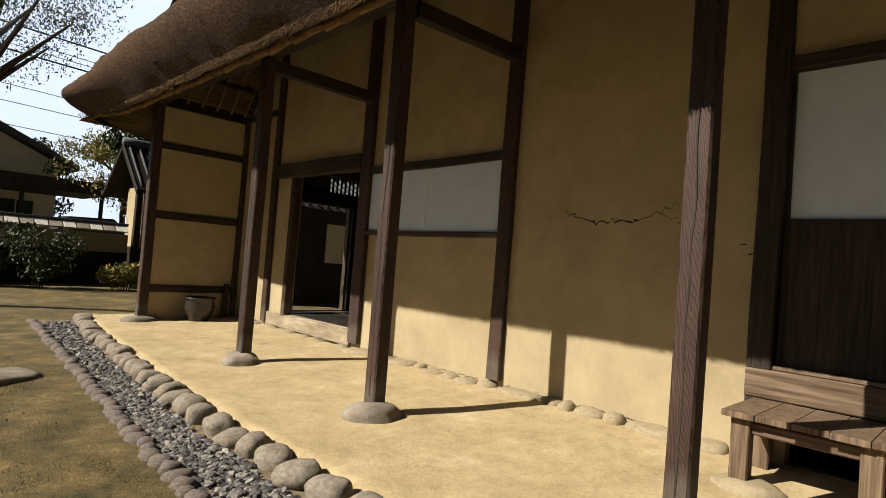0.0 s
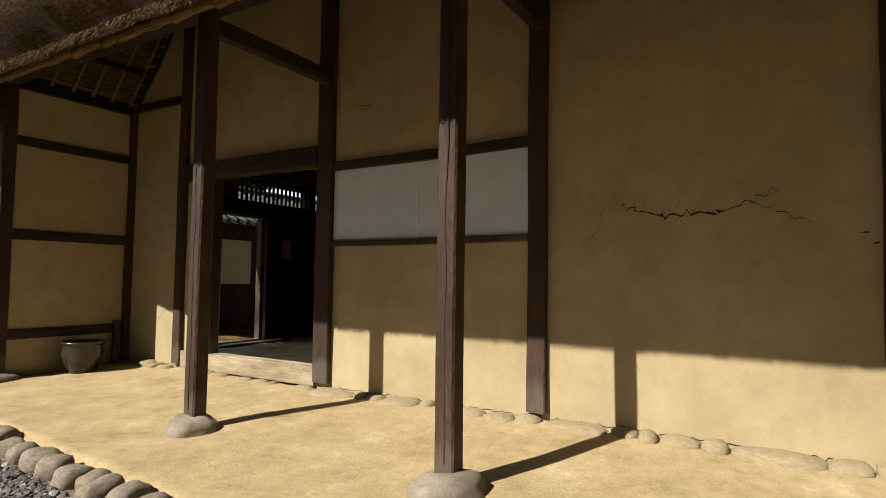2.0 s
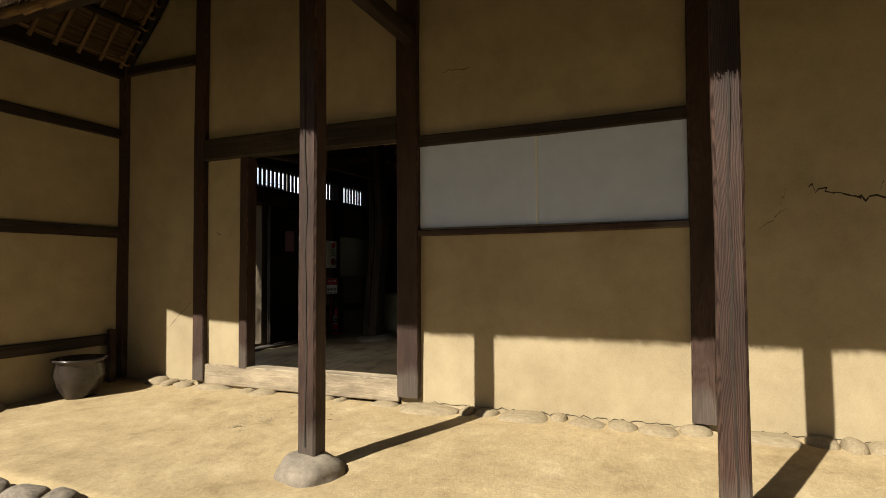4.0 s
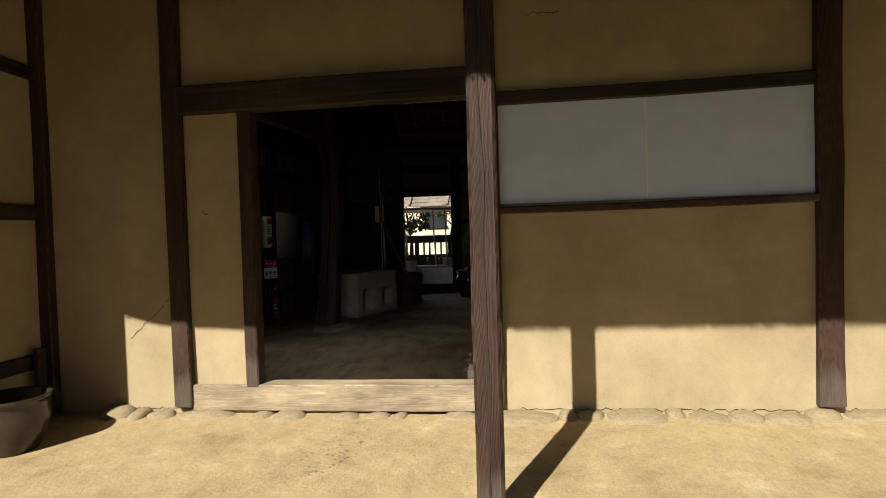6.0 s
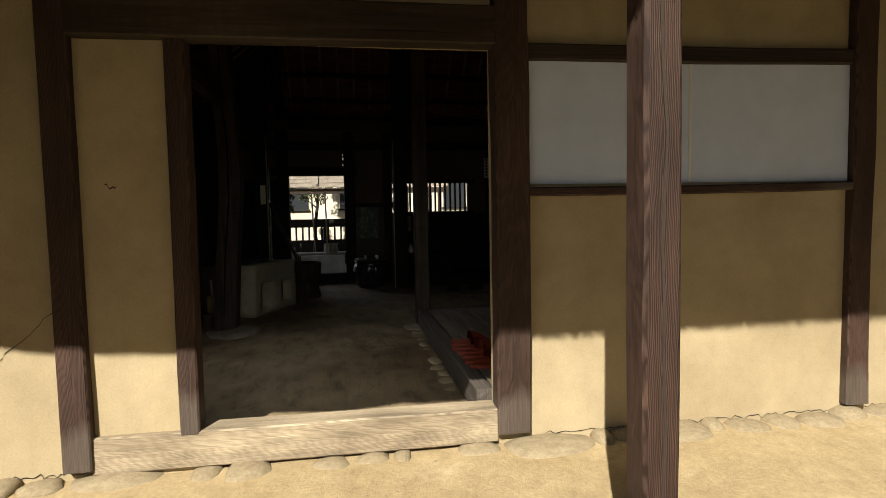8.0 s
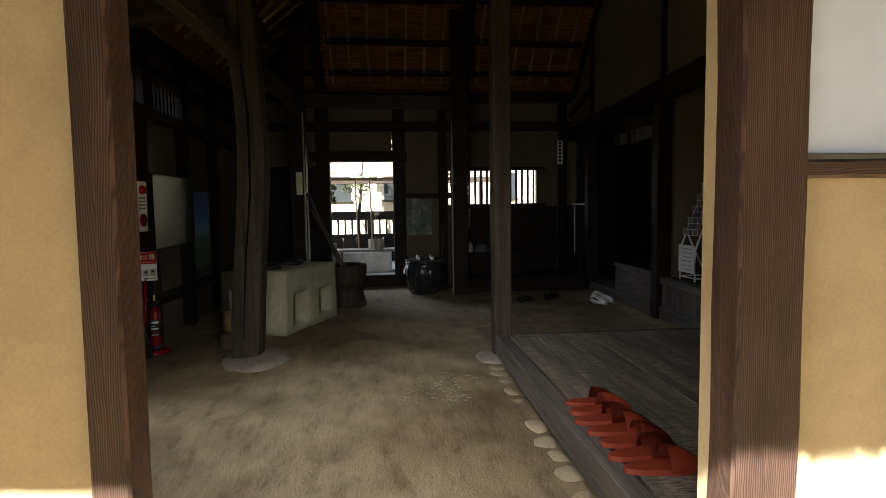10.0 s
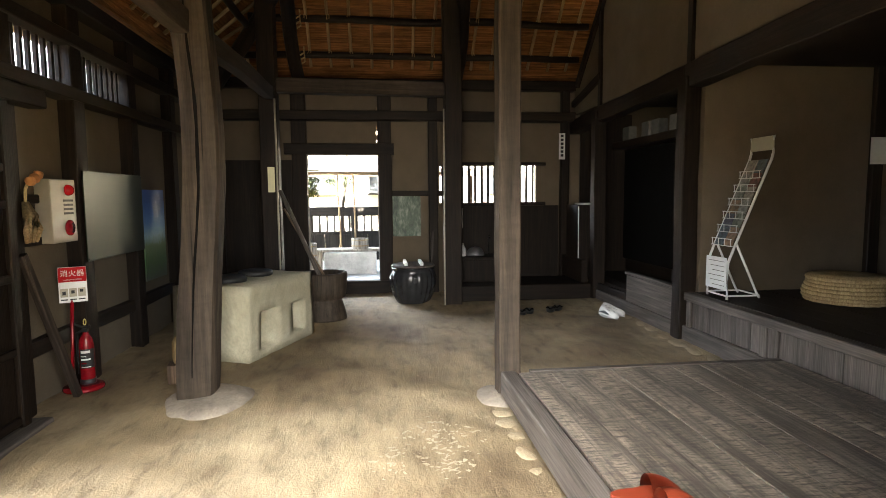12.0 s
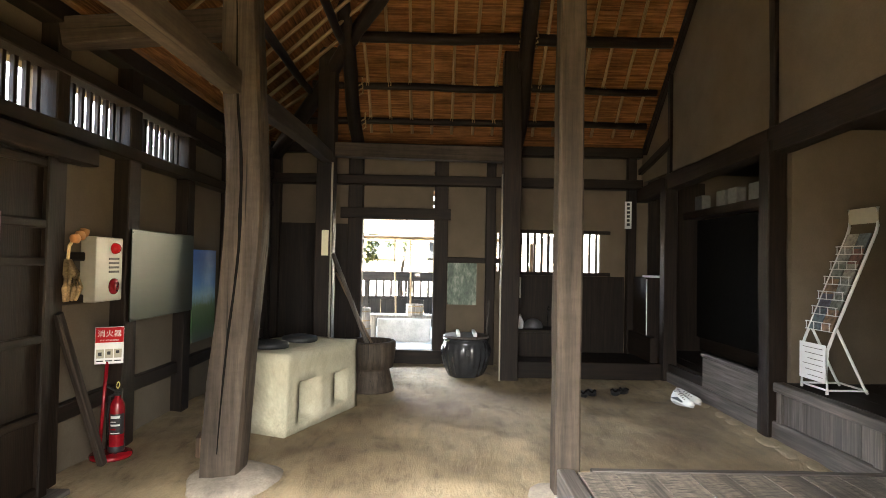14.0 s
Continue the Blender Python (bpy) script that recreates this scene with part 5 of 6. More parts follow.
owned(alarm)

M_STRAW_PALE = plain("pale_dry_straw", (0.52, 0.37, 0.19), 0.8, 0, 0.45, 70)
craft = thing("straw_ornament", "plaited straw sandal ornament hanging on the wall", "ornament", (7.27, 8.6, 1.15))
r_ = random.Random(4)
for k in range(9):
    a = k / 9 * 2 * math.pi
    bm = bmesh.new()
    tube(bm, [(7.27 + 0.02 * math.cos(a), 8.62, 1.42), (7.27 + 0.06 * math.cos(a), 8.6 - 0.02 * abs(math.sin(a)), 1.33), (7.27 + 0.075 * math.cos(a), 8.585, 1.25), (7.27 + 0.05 * math.cos(a), 8.6, 1.17)], [0.01, 0.016, 0.018, 0.012], 6)
    part("strand", bm, M_STRAW_PALE, craft, smooth=True)
bm = bmesh.new()
tube(bm, [(7.27, 8.62, 1.41), (7.28, 8.62, 1.5), (7.33, 8.62, 1.56)], 0.01, 6)
part("cord", bm, M_STRAW_PALE, craft)
for dx, dz in ((0.05, 0.13), (0.1, 0.15), (0.14, 0.17)):
    part("dried_fruit", stone_mesh(dx * 90, 0.032, 0.026, 0.03, 2), plain("dried_orange_fruit", (0.45, 0.2, 0.07), 0.7), craft, m=pose(7.25 + dx, 8.6, 1.42 + dz), smooth=True)
owned(craft)
tagged(timber("prop_pole", (7.58, 8.55, 0.08), (7.2, 8.62, 1.1), 0.05, 0.05, M_DARK), "dark wooden pole leaning against the side wall", "pole")

stand = at_thing("extinguisher_stand", "red stand with a fire extinguisher sign", "sign stand", 7.75, 8.59, FLOOR)
part("base", lathe(bmesh.new(), [(0.13, 0), (0.135, 0.01), (0.13, 0.025), (0.1, 0.03), (0.01, 0.03)], 28), M_RED, stand, smooth=True)
bm = bmesh.new()
tube(bm, [(-0.075, 0.04, 0.02), (-0.06, 0.012, 0.66)], 0.012, 8)
part("pole", bm, M_RED, stand, smooth=True)
sign = part("sign_plate", box(bmesh.new(), -0.085, 0.085, -0.004, 0.004, -0.125, 0.125, 0.003), M_WHITE, stand, "white plate", pose(-0.06, 0.0, 0.77, 0, 0, -62))
part("red_field", boxed(-0.083, 0.083, -0.0065, -0.0045, 0.02, 0.122), plain("flat_red_print", (0.36, 0.008, 0.012), 0.75, 0, 0.08, 12, 0.15), sign, "red heading field")
glyphs("消火器", 0.048, pose(0, -0.0075, 0.078, 90, 0, 0), M_WHITE, sign)
glyphs("FIRE EXTINGUISHER", 0.0125, pose(0, -0.0075, 0.035, 90, 0, 0), M_WHITE, sign)
for k in range(3):
    part("pictogram", boxed(-0.076 + k * 0.052, -0.03 + k * 0.052, -0.0065, -0.0045, -0.085, -0.025), M_IVORY, sign)
    part("pictogram_figure", boxed(-0.064 + k * 0.052, -0.044 + k * 0.052, -0.0085, -0.007, -0.07 + 0.008 * k, -0.045 + 0.005 * k), M_IRON, sign)
    part("text_line", boxed(-0.074 + k * 0.052, -0.034 + k * 0.052, -0.0065, -0.0045, -0.108, -0.1), M_IRON, sign)

ext = at_thing("fire_extinguisher", "red fire extinguisher with black printed label standing on the red base", "extinguisher", 7.785, 8.575, FLOOR + 0.031)
ext.matrix_basis = ext.matrix_basis @ Matrix.Diagonal((0.84, 0.84, 1, 1))
part("cylinder", lathe(bmesh.new(), [(0.055, 0), (0.058, 0.012), (0.058, 0.29), (0.052, 0.325), (0.036, 0.35), (0.025, 0.362), (0.022, 0.38), (0.01, 0.38)], 28), M_RED, ext, smooth=True)
part("foot_ring", lathe(bmesh.new(), [(0.061, 0.0), (0.062, 0.004), (0.062, 0.035), (0.06, 0.036)], 28), M_IRON, ext, smooth=True)
bm = bmesh.new()
rings = [[(0.0594 * math.cos(a), 0.0594 * math.sin(a), z) for a in [math.radians(150 + q * 10) for q in range(13)]] for z in (0.12, 0.26)]
loft(bm, rings, close=False)
part("label_sheet", bm, M_IRON, ext, "black and white printed label")
for i in range(5):
    rings = [[(0.0602 * math.cos(a), 0.0602 * math.sin(a), z) for a in [math.radians(160 + q * 10) for q in range(5 if i % 2 else 8)]] for z in (0.126 + i * 0.026, 0.132 + i * 0.026 + (0.012 if i == 4 else 0.003 * (i % 3)))]
    part("label_bar", loft(bmesh.new(), rings, close=False), M_RED if i == 1 else M_WHITE, ext)
part("valve", box(bmesh.new(), -0.02, 0.02, -0.02, 0.02, 0.375, 0.405, 0.004), M_IRON, ext)
bm = bmesh.new()
tube(bm, [(-0.01, -0.05, 0.42), (0, 0.02, 0.41), (0, 0.09, 0.44)], 0.009, 6)
part("lever", bm, M_IRON, ext)
bm = bmesh.new()
tube(bm, [(0.022 * math.cos(q * 0.7), 0, 0.45 + 0.022 * math.sin(q * 0.7)) for q in range(10)], 0.004, 6)
part("pull_ring", bm, plain("yellow_plastic", (0.7, 0.6, 0.2), 0.4), ext)
bm = bmesh.new()
tube(bm, [(0.01, 0.02, 0.39), (0.04, 0.09, 0.36), (0.05, 0.1, 0.2), (0.04, 0.09, 0.06)], 0.011, 8)
part("hose", bm, M_IRON, ext, "black rubber hose", smooth=True)

box_things = at_thing("wooden_tool_box", "small wooden box holding straw and a white tube", "box", 7.84, 7.93, FLOOR, 12)
part("case", box(bmesh.new(), -0.08, 0.08, -0.1, 0.1, 0, 0.14, 0.006), M_BENCH, box_things)
part("straw_roll", lathe(bmesh.new(), [(0.06, 0.14), (0.07, 0.18), (0.07, 0.3), (0.05, 0.34), (0.01, 0.34)], 14), M_STRAW, box_things, smooth=True)
bm = bmesh.new()
tube(bm, [(0.0, 0.0, 0.33), (0.01, 0.01, 0.52)], 0.012, 8)
part("white_tube", bm, M_WHITE, box_things)

# brochure rack
rack = at_thing("brochure_rack", "white tubular brochure rack with leaflets and a notice", "rack", 8.12, 3.48, 0.525)
rk = []
for x in (-0.145, 0.145):
    bm = bmesh.new()
    tube(bm, [(x, 0, 0.0), (x, 0, 0.32), (x, -0.05, 0.45), (x, -0.36, 1.2), (x, -0.375, 1.26), (x, -0.375, 1.4)], 0.011, 8)
    part("upright", bm, M_WHITE, rack, smooth=True)
    bm = bmesh.new()
    tube(bm, [(x, -0.066, 0.49), (x, -0.27, 0.06), (x, -0.3, 0.01)], 0.01, 8)
    part("stay", bm, M_WHITE, rack, smooth=True)
    bm = bmesh.new()
    tube(bm, [(x, 0, 0.03), (x, -0.3, 0.03)], 0.008, 6)
    part("foot_bar", bm, M_WHITE, rack)
for y, z in ((0, 0.03), (-0.3, 0.03), (0, 0.3)):
    bm = bmesh.new()
    tube(bm, [(-0.145, y, z), (0.145, y, z)], 0.008, 6)
    part("cross_bar", bm, M_WHITE, rack)
part("header_plate", box(bmesh.new(), -0.15, 0.15, -0.38, -0.37, 1.28, 1.4, 0.003), M_IVORY, rack, "plain pale header plate")
note = part("notice", boxed(-0.15, 0.15, 0.012, 0.016, 0.08, 0.36), M_WHITE, rack, "white notice sheet with handwriting in a sleeve")
for i in range(6):
    part("text_line", boxed(-0.12, 0.11 - 0.03 * (i % 3), 0.0165, 0.018, 0.322 - i * 0.042, 0.3265 - i * 0.042), M_GREY, note)
cols = [(0.21, 0.13, 0.075), (0.15, 0.065, 0.045), (0.15, 0.165, 0.14), (0.075, 0.1, 0.115), (0.225, 0.23, 0.21), (0.085, 0.085, 0.12), (0.25, 0.235, 0.19)]
for i in range(6):
    t0 = i / 6
    y, z = -0.06 - 0.29 * t0, 0.46 + 0.7 * t0
    bm = bmesh.new()
    for dz in (0.0, 0.06):
        tube(bm, [(-0.145, y + 0.035, z + dz), (0.145, y + 0.035, z + dz)], 0.0035, 5)
    for k in range(4):
        xx = -0.13 + k * 0.087
        tube(bm, [(xx, y - 0.01, z - 0.005), (xx, y + 0.035, z), (xx, y + 0.035, z + 0.06)], 0.003, 5)
    part("wire_pocket", bm, M_WHITE, rack)
    for k in range(2):
        c = cols[(i * 2 + k * 3) % 7]
        part("leaflet", box(bmesh.new(), -0.125 + k * 0.13, -0.01 + k * 0.13, -0.004, 0.004, 0, 0.17), plain("leaflet_print", c, 0.35, 0, 0.7, 30), rack, "", pose(0, y + 0.02, z, 22, 0, 0))
bm = bmesh.new()
cush = at_thing("straw_cushion", "round plaited straw cushion on the raised floor", "cushion", 7.75, 2.55, 0.525)
for i in range(7):
    bm = bmesh.new()
    R = 0.3 + 0.015 * math.sin(i * 0.9)
    tube(bm, [(R * math.cos(q * math.pi / 20), R * math.sin(q * math.pi / 20), 0.022 + i * 0.03 + 0.003 * (q % 2)) for q in range(41)], 0.019, 6)
    part("coil", bm, M_STRAW, cush, smooth=True)
part("top", lathe(bmesh.new(), [(0.3, 0.2), (0.29, 0.225), (0.15, 0.232), (0.01, 0.232)], 28), M_STRAW, cush, smooth=True)
framed_sheet("white_notice", "white paper notice on the post", "notice", 8.335, 8.34, 1.6, 1.85, 1.7, 1.95, M_WHITE)


def slipper():
    t = at_thing("slipper", "orange-red vinyl house slipper on the low platform", "slipper", 0, 0, 0, 0, "slippers on the platform")
    sole, cap = [], []
    for z in (0.0, 0.012, 0.018):
        ring = []
        for k in range(24):
            a = 2 * math.pi * k / 24
            w = 0.048 if math.sin(a) > 0 else 0.04
            w *= 1 - 0.12 * math.exp(-((math.sin(a) + 0.2) / 0.3) ** 2)
            ring.append((w * math.cos(a), 0.128 * math.sin(a), z))
        sole.append(ring)
    part("sole", loft(bmesh.new(), sole), M_REDCLOTH, t, smooth=False)
    bm = bmesh.new()
    rings = []
    for j in range(8):
        y = 0.0 + 0.118 * j / 7
        h = 0.062 * (1 - (j / 7.6) ** 2.2) + 0.006
        w = 0.05 * (1 - (j / 8) ** 3.5) + 0.004
        rings.append([(w * math.cos(a), y, 0.014 + h * math.sin(a)) for a in [math.pi * q / 10 for q in range(11)]])
    loft(bm, rings, close=False)
    bmesh.ops.solidify(bm, geom=bm.faces[:], thickness=0.004)
    part("toe_cap", bm, M_REDCLOTH, t, smooth=True)
    return t


first = slipper()
SIZE = Matrix.Diagonal((1.12, 1.12, 1.12, 1))
first.matrix_basis = pose(5.46, 5.45, 0.268, 0, 0, 178) @ SIZE
r_ = random.Random(11)
for k in range(1, 7):
    copy_thing(first, pose(5.46 - k * 0.127, 5.455 + r_.uniform(-0.02, 0.02), 0.268, 0, 0, 180 + r_.uniform(-6, 6)) @ SIZE)


def sandal():
    t = at_thing("sandal", "black sandal lying on the earthen floor", "sandal", 0, 0, 0, 0, "sandals on the floor")
    ring = lambda z, k: [(0.05 * k * math.cos(2 * math.pi * q / 20) * (1 + 0.1 * math.sin(2 * math.pi * q / 20)), 0.13 * k * math.sin(2 * math.pi * q / 20), z) for q in range(20)]
    part("sole", loft(bmesh.new(), [ring(0, 0.96), ring(0.02, 1.0), ring(0.026, 0.97)]), M_IRON, t)
    for s_ in (-1, 1):
        bm = bmesh.new()
        tube(bm, [(0, 0.07, 0.028), (s_ * 0.03, 0.03, 0.05), (s_ * 0.048, -0.03, 0.026)], 0.009, 6)
        part("strap", bm, M_BLACK, t, smooth=True)
    return t


sd = sandal()
sd.matrix_basis = pose(9.78, 4.82, FLOOR + 0.01, 0, 0, 84)
for x, y, rz in ((9.84, 4.71, 78), (9.88, 4.44, 70), (9.95, 4.33, 62)):
    copy_thing(sd, pose(x, y, FLOOR + 0.01, 0, 0, rz))


M_CONC_SOLE = plain("grey_rubber_sole", (0.3, 0.3, 0.29), 0.7, 0, 0.2)


def sneaker():
    t = at_thing("sneaker", "white sports shoe with grey laces on the earthen floor", "shoe", 0, 0, 0, 0, "white sneakers")
    spec = [(-0.14, 0.034, 0.07), (-0.12, 0.042, 0.105), (-0.07, 0.042, 0.1), (-0.02, 0.043, 0.085), (0.04, 0.047, 0.066), (0.1, 0.045, 0.05), (0.135, 0.03, 0.035)]
    rings = []
    for y, w, h in spec:
        rings.append([(w * math.cos(a) * (0.8 if math.sin(a) > 0.7 else 1), y, 0.025 + h * max(0, math.sin(a)) + 0.02 * min(0, math.sin(a))) for a in [2 * math.pi * q / 14 for q in range(14)]])
    part("upper", loft(bmesh.new(), rings), M_WHITE, t, smooth=True)
    ring = lambda z: [(0.05 * math.cos(2 * math.pi * q / 20), 0.15 * math.sin(2 * math.pi * q / 20), z) for q in range(20)]
    part("sole", loft(bmesh.new(), [ring(0), ring(0.022)]), M_CONC_SOLE, t)
    part("opening", lathe(bmesh.new(), [(0.03, 0.115), (0.032, 0.119), (0.005, 0.112)], 12, (0, -0.085, 0)), M_IRON, t, "dark shoe opening")
    for s_ in (-1, 1):
        bm = bmesh.new()
        tube(bm, [(s_ * 0.043, -0.11, 0.05), (s_ * 0.046, -0.03, 0.062), (s_ * 0.047, 0.05, 0.045)], [0.006, 0.016, 0.008], 6)
        part("side_panel", bm, M_TILE, t, "grey side panel", smooth=True)
    for k in range(4):
        bm = bmesh.new()
        tube(bm, [(-0.03, -0.03 + k * 0.028, 0.1 - k * 0.011), (0, -0.02 + k * 0.028, 0.112 - k * 0.011), (0.03, -0.03 + k * 0.028, 0.1 - k * 0.011)], 0.005, 5)
        part("lace", bm, M_GREY, t)
    return t


sn = sneaker()
sn.matrix_basis = pose(9.46, 3.9, FLOOR, 0, 0, 105)
copy_thing(sn, pose(9.58, 3.8, FLOOR, 0, 0, 125))

# kitchen corner
bottle = at_thing("soap_bottle", "white plastic pump bottle on the wash stand", "bottle", 11.25, 5.27, 0.6)
part("body", lathe(bmesh.new(), [(0.035, 0), (0.045, 0.02), (0.045, 0.09), (0.025, 0.13), (0.015, 0.14), (0.015, 0.16)], 16), M_WHITE, bottle, smooth=True)
part("pump", box(bmesh.new(), -0.035, 0.012, -0.01, 0.01, 0.165, 0.185, 0.004), M_IVORY, bottle)
bowl = at_thing("steel_basin", "upturned dull steel basin on the wash stand", "basin", 11.36, 5.08, 0.6)
part("body", lathe(bmesh.new(), [(0.13, 0), (0.125, 0.03), (0.1, 0.08), (0.06, 0.11), (0.01, 0.12)], 24), plain("dull_steel", (0.25, 0.25, 0.26), 0.35, 0.8), bowl, smooth=True)
tap = at_thing("water_tap", "small metal tap over the wash stand", "tap", 11.5, 4.86, 0.6)
bm = bmesh.new()
tube(bm, [(0, 0, 0), (0, 0, 0.22), (-0.05, 0, 0.27), (-0.12, 0, 0.24)], 0.011, 8)
part("pipe", bm, plain("dull_chrome", (0.4, 0.4, 0.4), 0.25, 0.9), tap, smooth=True)
cab = at_thing("side_cabinet", "dark cabinet with a pale edge and papers on top", "cabinet", 11.15, 3.55, 0.3)
part("body", box(bmesh.new(), -0.2, 0.25, -0.2, 0.18, 0.0, 1.0, 0.005), M_SOOT, cab)
part("pale_edge", boxed(-0.21, -0.203, 0.165, 0.175, 0.05, 0.98), M_WHITE, cab)
tagged(part("paper_stack", box(bmesh.new(), 10.97, 11.27, 3.4, 3.66, 1.302, 1.325, 0.003), M_WHITE), "loose stack of white papers on the cabinet", "papers")
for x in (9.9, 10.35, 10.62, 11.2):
    p = tagged(part("paper_lantern", box(bmesh.new(), x - 0.1, x + 0.1, 2.84, 2.96, 2.192, 2.38, 0.012), plain("grey_lantern_paper", (0.13, 0.125, 0.115), 0.8, 0, 0.2)), "pale paper box lantern on the shelf rail", "lantern", "paper lanterns")
tagged(part("white_canister", lathe(bmesh.new(), [(0.05, 0), (0.05, 0.2), (0.03, 0.22), (0.01, 0.22)], 16, (9.35, 2.95, 0.302)), M_IVORY, smooth=True), "white canister on the dark inner floor", "canister")

# glazed pot at the wing wall
pot = at_thing("glazed_pot", "dark brown glazed round pot on the terrace", "pot", 3.42, 8.5, -0.03)
part("body", lathe(bmesh.new(), [(0.13, 0), (0.14, 0.02), (0.19, 0.12), (0.215, 0.22), (0.2, 0.3), (0.205, 0.32), (0.225, 0.335), (0.225, 0.355), (0.195, 0.35), (0.18, 0.28), (0.01, 0.26)], 32), plain("brown_glaze", (0.035, 0.027, 0.022), 0.25, 0, 0.5, 6), pot, smooth=True)
# ---- behind the house ----
M_CONC = speckled("pale_concrete", [(0.3, (0.39, 0.377, 0.338)), (0.6, (0.546, 0.533, 0.494)), (0.8, (0.676, 0.663, 0.611))], 2.0, 40, 0.9, 0.3, 0.01, 0.3)
M_CREAM = speckled("cream_render", [(0.3, (0.55, 0.5, 0.4)), (0.7, (0.68, 0.63, 0.52))], 1.0, 40, 0.9, 0.2, 0.01, 0.15)
M_OLDWOOD = wood("silvered_wood", (0.12, 0.1, 0.08), (0.25, 0.22, 0.18), (0.4, 0.36, 0.3))
M_GLASS = plain("dark_window_glass", (0.03, 0.035, 0.04), 0.08, 0, 0.3)


def leaf_material(name, a, b_):
    m, nt, b = material(name, 0.6, 0, 0.3)
    g = nt.nodes.new("ShaderNodeNewGeometry")
    nt.links.new(ramp(nt, g.outputs["Random Per Island"], [(0.0, a), (1.0, b_)]), b.inputs["Base Color"])
    return m


M_LEAF = leaf_material("dark_leaves", (0.0131, 0.0229, 0.00785), (0.0655, 0.085, 0.0262))
M_LEAF2 = leaf_material("autumn_leaves", (0.078, 0.104, 0.026), (0.338, 0.247, 0.065))
M_BARK = wood("bark", (0.012, 0.01, 0.008), (0.032, 0.025, 0.02), (0.07, 0.058, 0.047))


def leaves(bm_verts, bm_faces, centre, radius, n, r, size):
    for i in range(n):
        d = Vector((r.gauss(0, 1), r.gauss(0, 1), r.gauss(0, 1))).normalized() * radius * r.random() ** 0.4
        p = Vector(centre) + Vector((d.x, d.y, d.z * 0.8))
        s = size * r.uniform(0.6, 1.4)
        q = Euler((r.uniform(0, 6.3), r.uniform(0, 6.3), r.uniform(0, 6.3)))
        o = len(bm_verts)
        for c in ((-s, 0, 0), (0, -s * 0.45, s * 0.15), (s, 0, 0), (0, s * 0.45, s * 0.15)):
            v = Vector(c)
            v.rotate(q)
            bm_verts.append(tuple(p + v))
        bm_faces.append((o, o + 1, o + 2, o + 3))


def tree(x, y, height, spread, seed, mat, label, z=-0.15, leaf=0.09, n=70, start=0.35, clumps=26):
    r = random.Random(seed)
    t = thing("tree", label, "tree", (x, y, z))
    bm = bmesh.new()
    trunk = [(0.1 * math.sin(k * 1.3 + seed), 0.1 * math.cos(k * 1.1 + seed), height * 0.85 * k / 6) for k in range(7)]
    tube(bm, trunk, [0.02 * height * (1 - k / 8) for k in range(7)], 8)
    part("trunk", bm, M_BARK, t, smooth=True)
    vs, fs = [], []
    for k in range(clumps):
        a = r.uniform(0, 6.28)
        h = height * r.uniform(start, 1.0)
        q = math.sin((h / height - start) / (1 - start) * 2.6 + 0.4)
        d = spread * q * r.uniform(0.35, 1.0)
        c = (d * math.cos(a), d * math.sin(a), h)
        if k % 2 == 0:
            b2 = bmesh.new()
            tube(b2, [(0, 0, h * 0.8), (c[0] * 0.5, c[1] * 0.5, h * 0.9), c], [0.008 * height, 0.005 * height, 0.002 * height], 6)
            part("limb", b2, M_BARK, t)
        leaves(vs, fs, c, spread * r.uniform(0.2, 0.36), n, r, leaf)
    me = bpy.data.meshes.new("crown")
    me.from_pydata(vs, [], fs)
    me.materials.append(mat)
    c = new("crown", me)
    c.parent = t
    return t


def shrub(x, y, w, h, seed, mat, label, z=-0.15):
    r = random.Random(seed)
    t = thing("shrub", label, "shrub", (x, y, z), "garden shrubs")
    vs, fs = [], []
    for k in range(16):
        leaves(vs, fs, (r.uniform(-w, w) * 0.7, r.uniform(-w, w) * 0.4, h * r.uniform(0.25, 0.8)), w * 0.35, 130, r, 0.05)
    me = bpy.data.meshes.new("foliage")
    me.from_pydata(vs, [], fs)
    me.materials.append(mat)
    o = new("foliage", me)
    o.parent = t
    bm = bmesh.new()
    for k in range(5):
        tube(bm, [(0.05 * k - 0.1, 0, 0), (0.15 * k - 0.3, 0.1, h * 0.6)], 0.015, 5)
    part("stem", bm, M_BARK, t)
    return t


tagged(part("pavement_rear", boxed(11.72, 16.6, 3.0, 11.5, -0.15, -0.02), M_CONC), "pale concrete yard behind the house", "pavement", kind="structure")
trough = at_thing("stone_trough", "pale concrete washing trough with a plank across it", "trough", 14.5, 6.95, -0.02)
part("body", box(bmesh.new(), -0.3, 0.3, -0.48, 0.5, 0, 0.42, 0.02), M_CONC, trough)
part("plank", box(bmesh.new(), -0.22, 0.22, -0.75, 0.72, 0.422, 0.47, 0.006), M_OLDWOOD, trough)
for y in (-0.62, 0.62):
    part("leg", box(bmesh.new(), -0.1, 0.1, y - 0.07, y + 0.07, 0, 0.42, 0.008), M_OLDWOOD, trough)


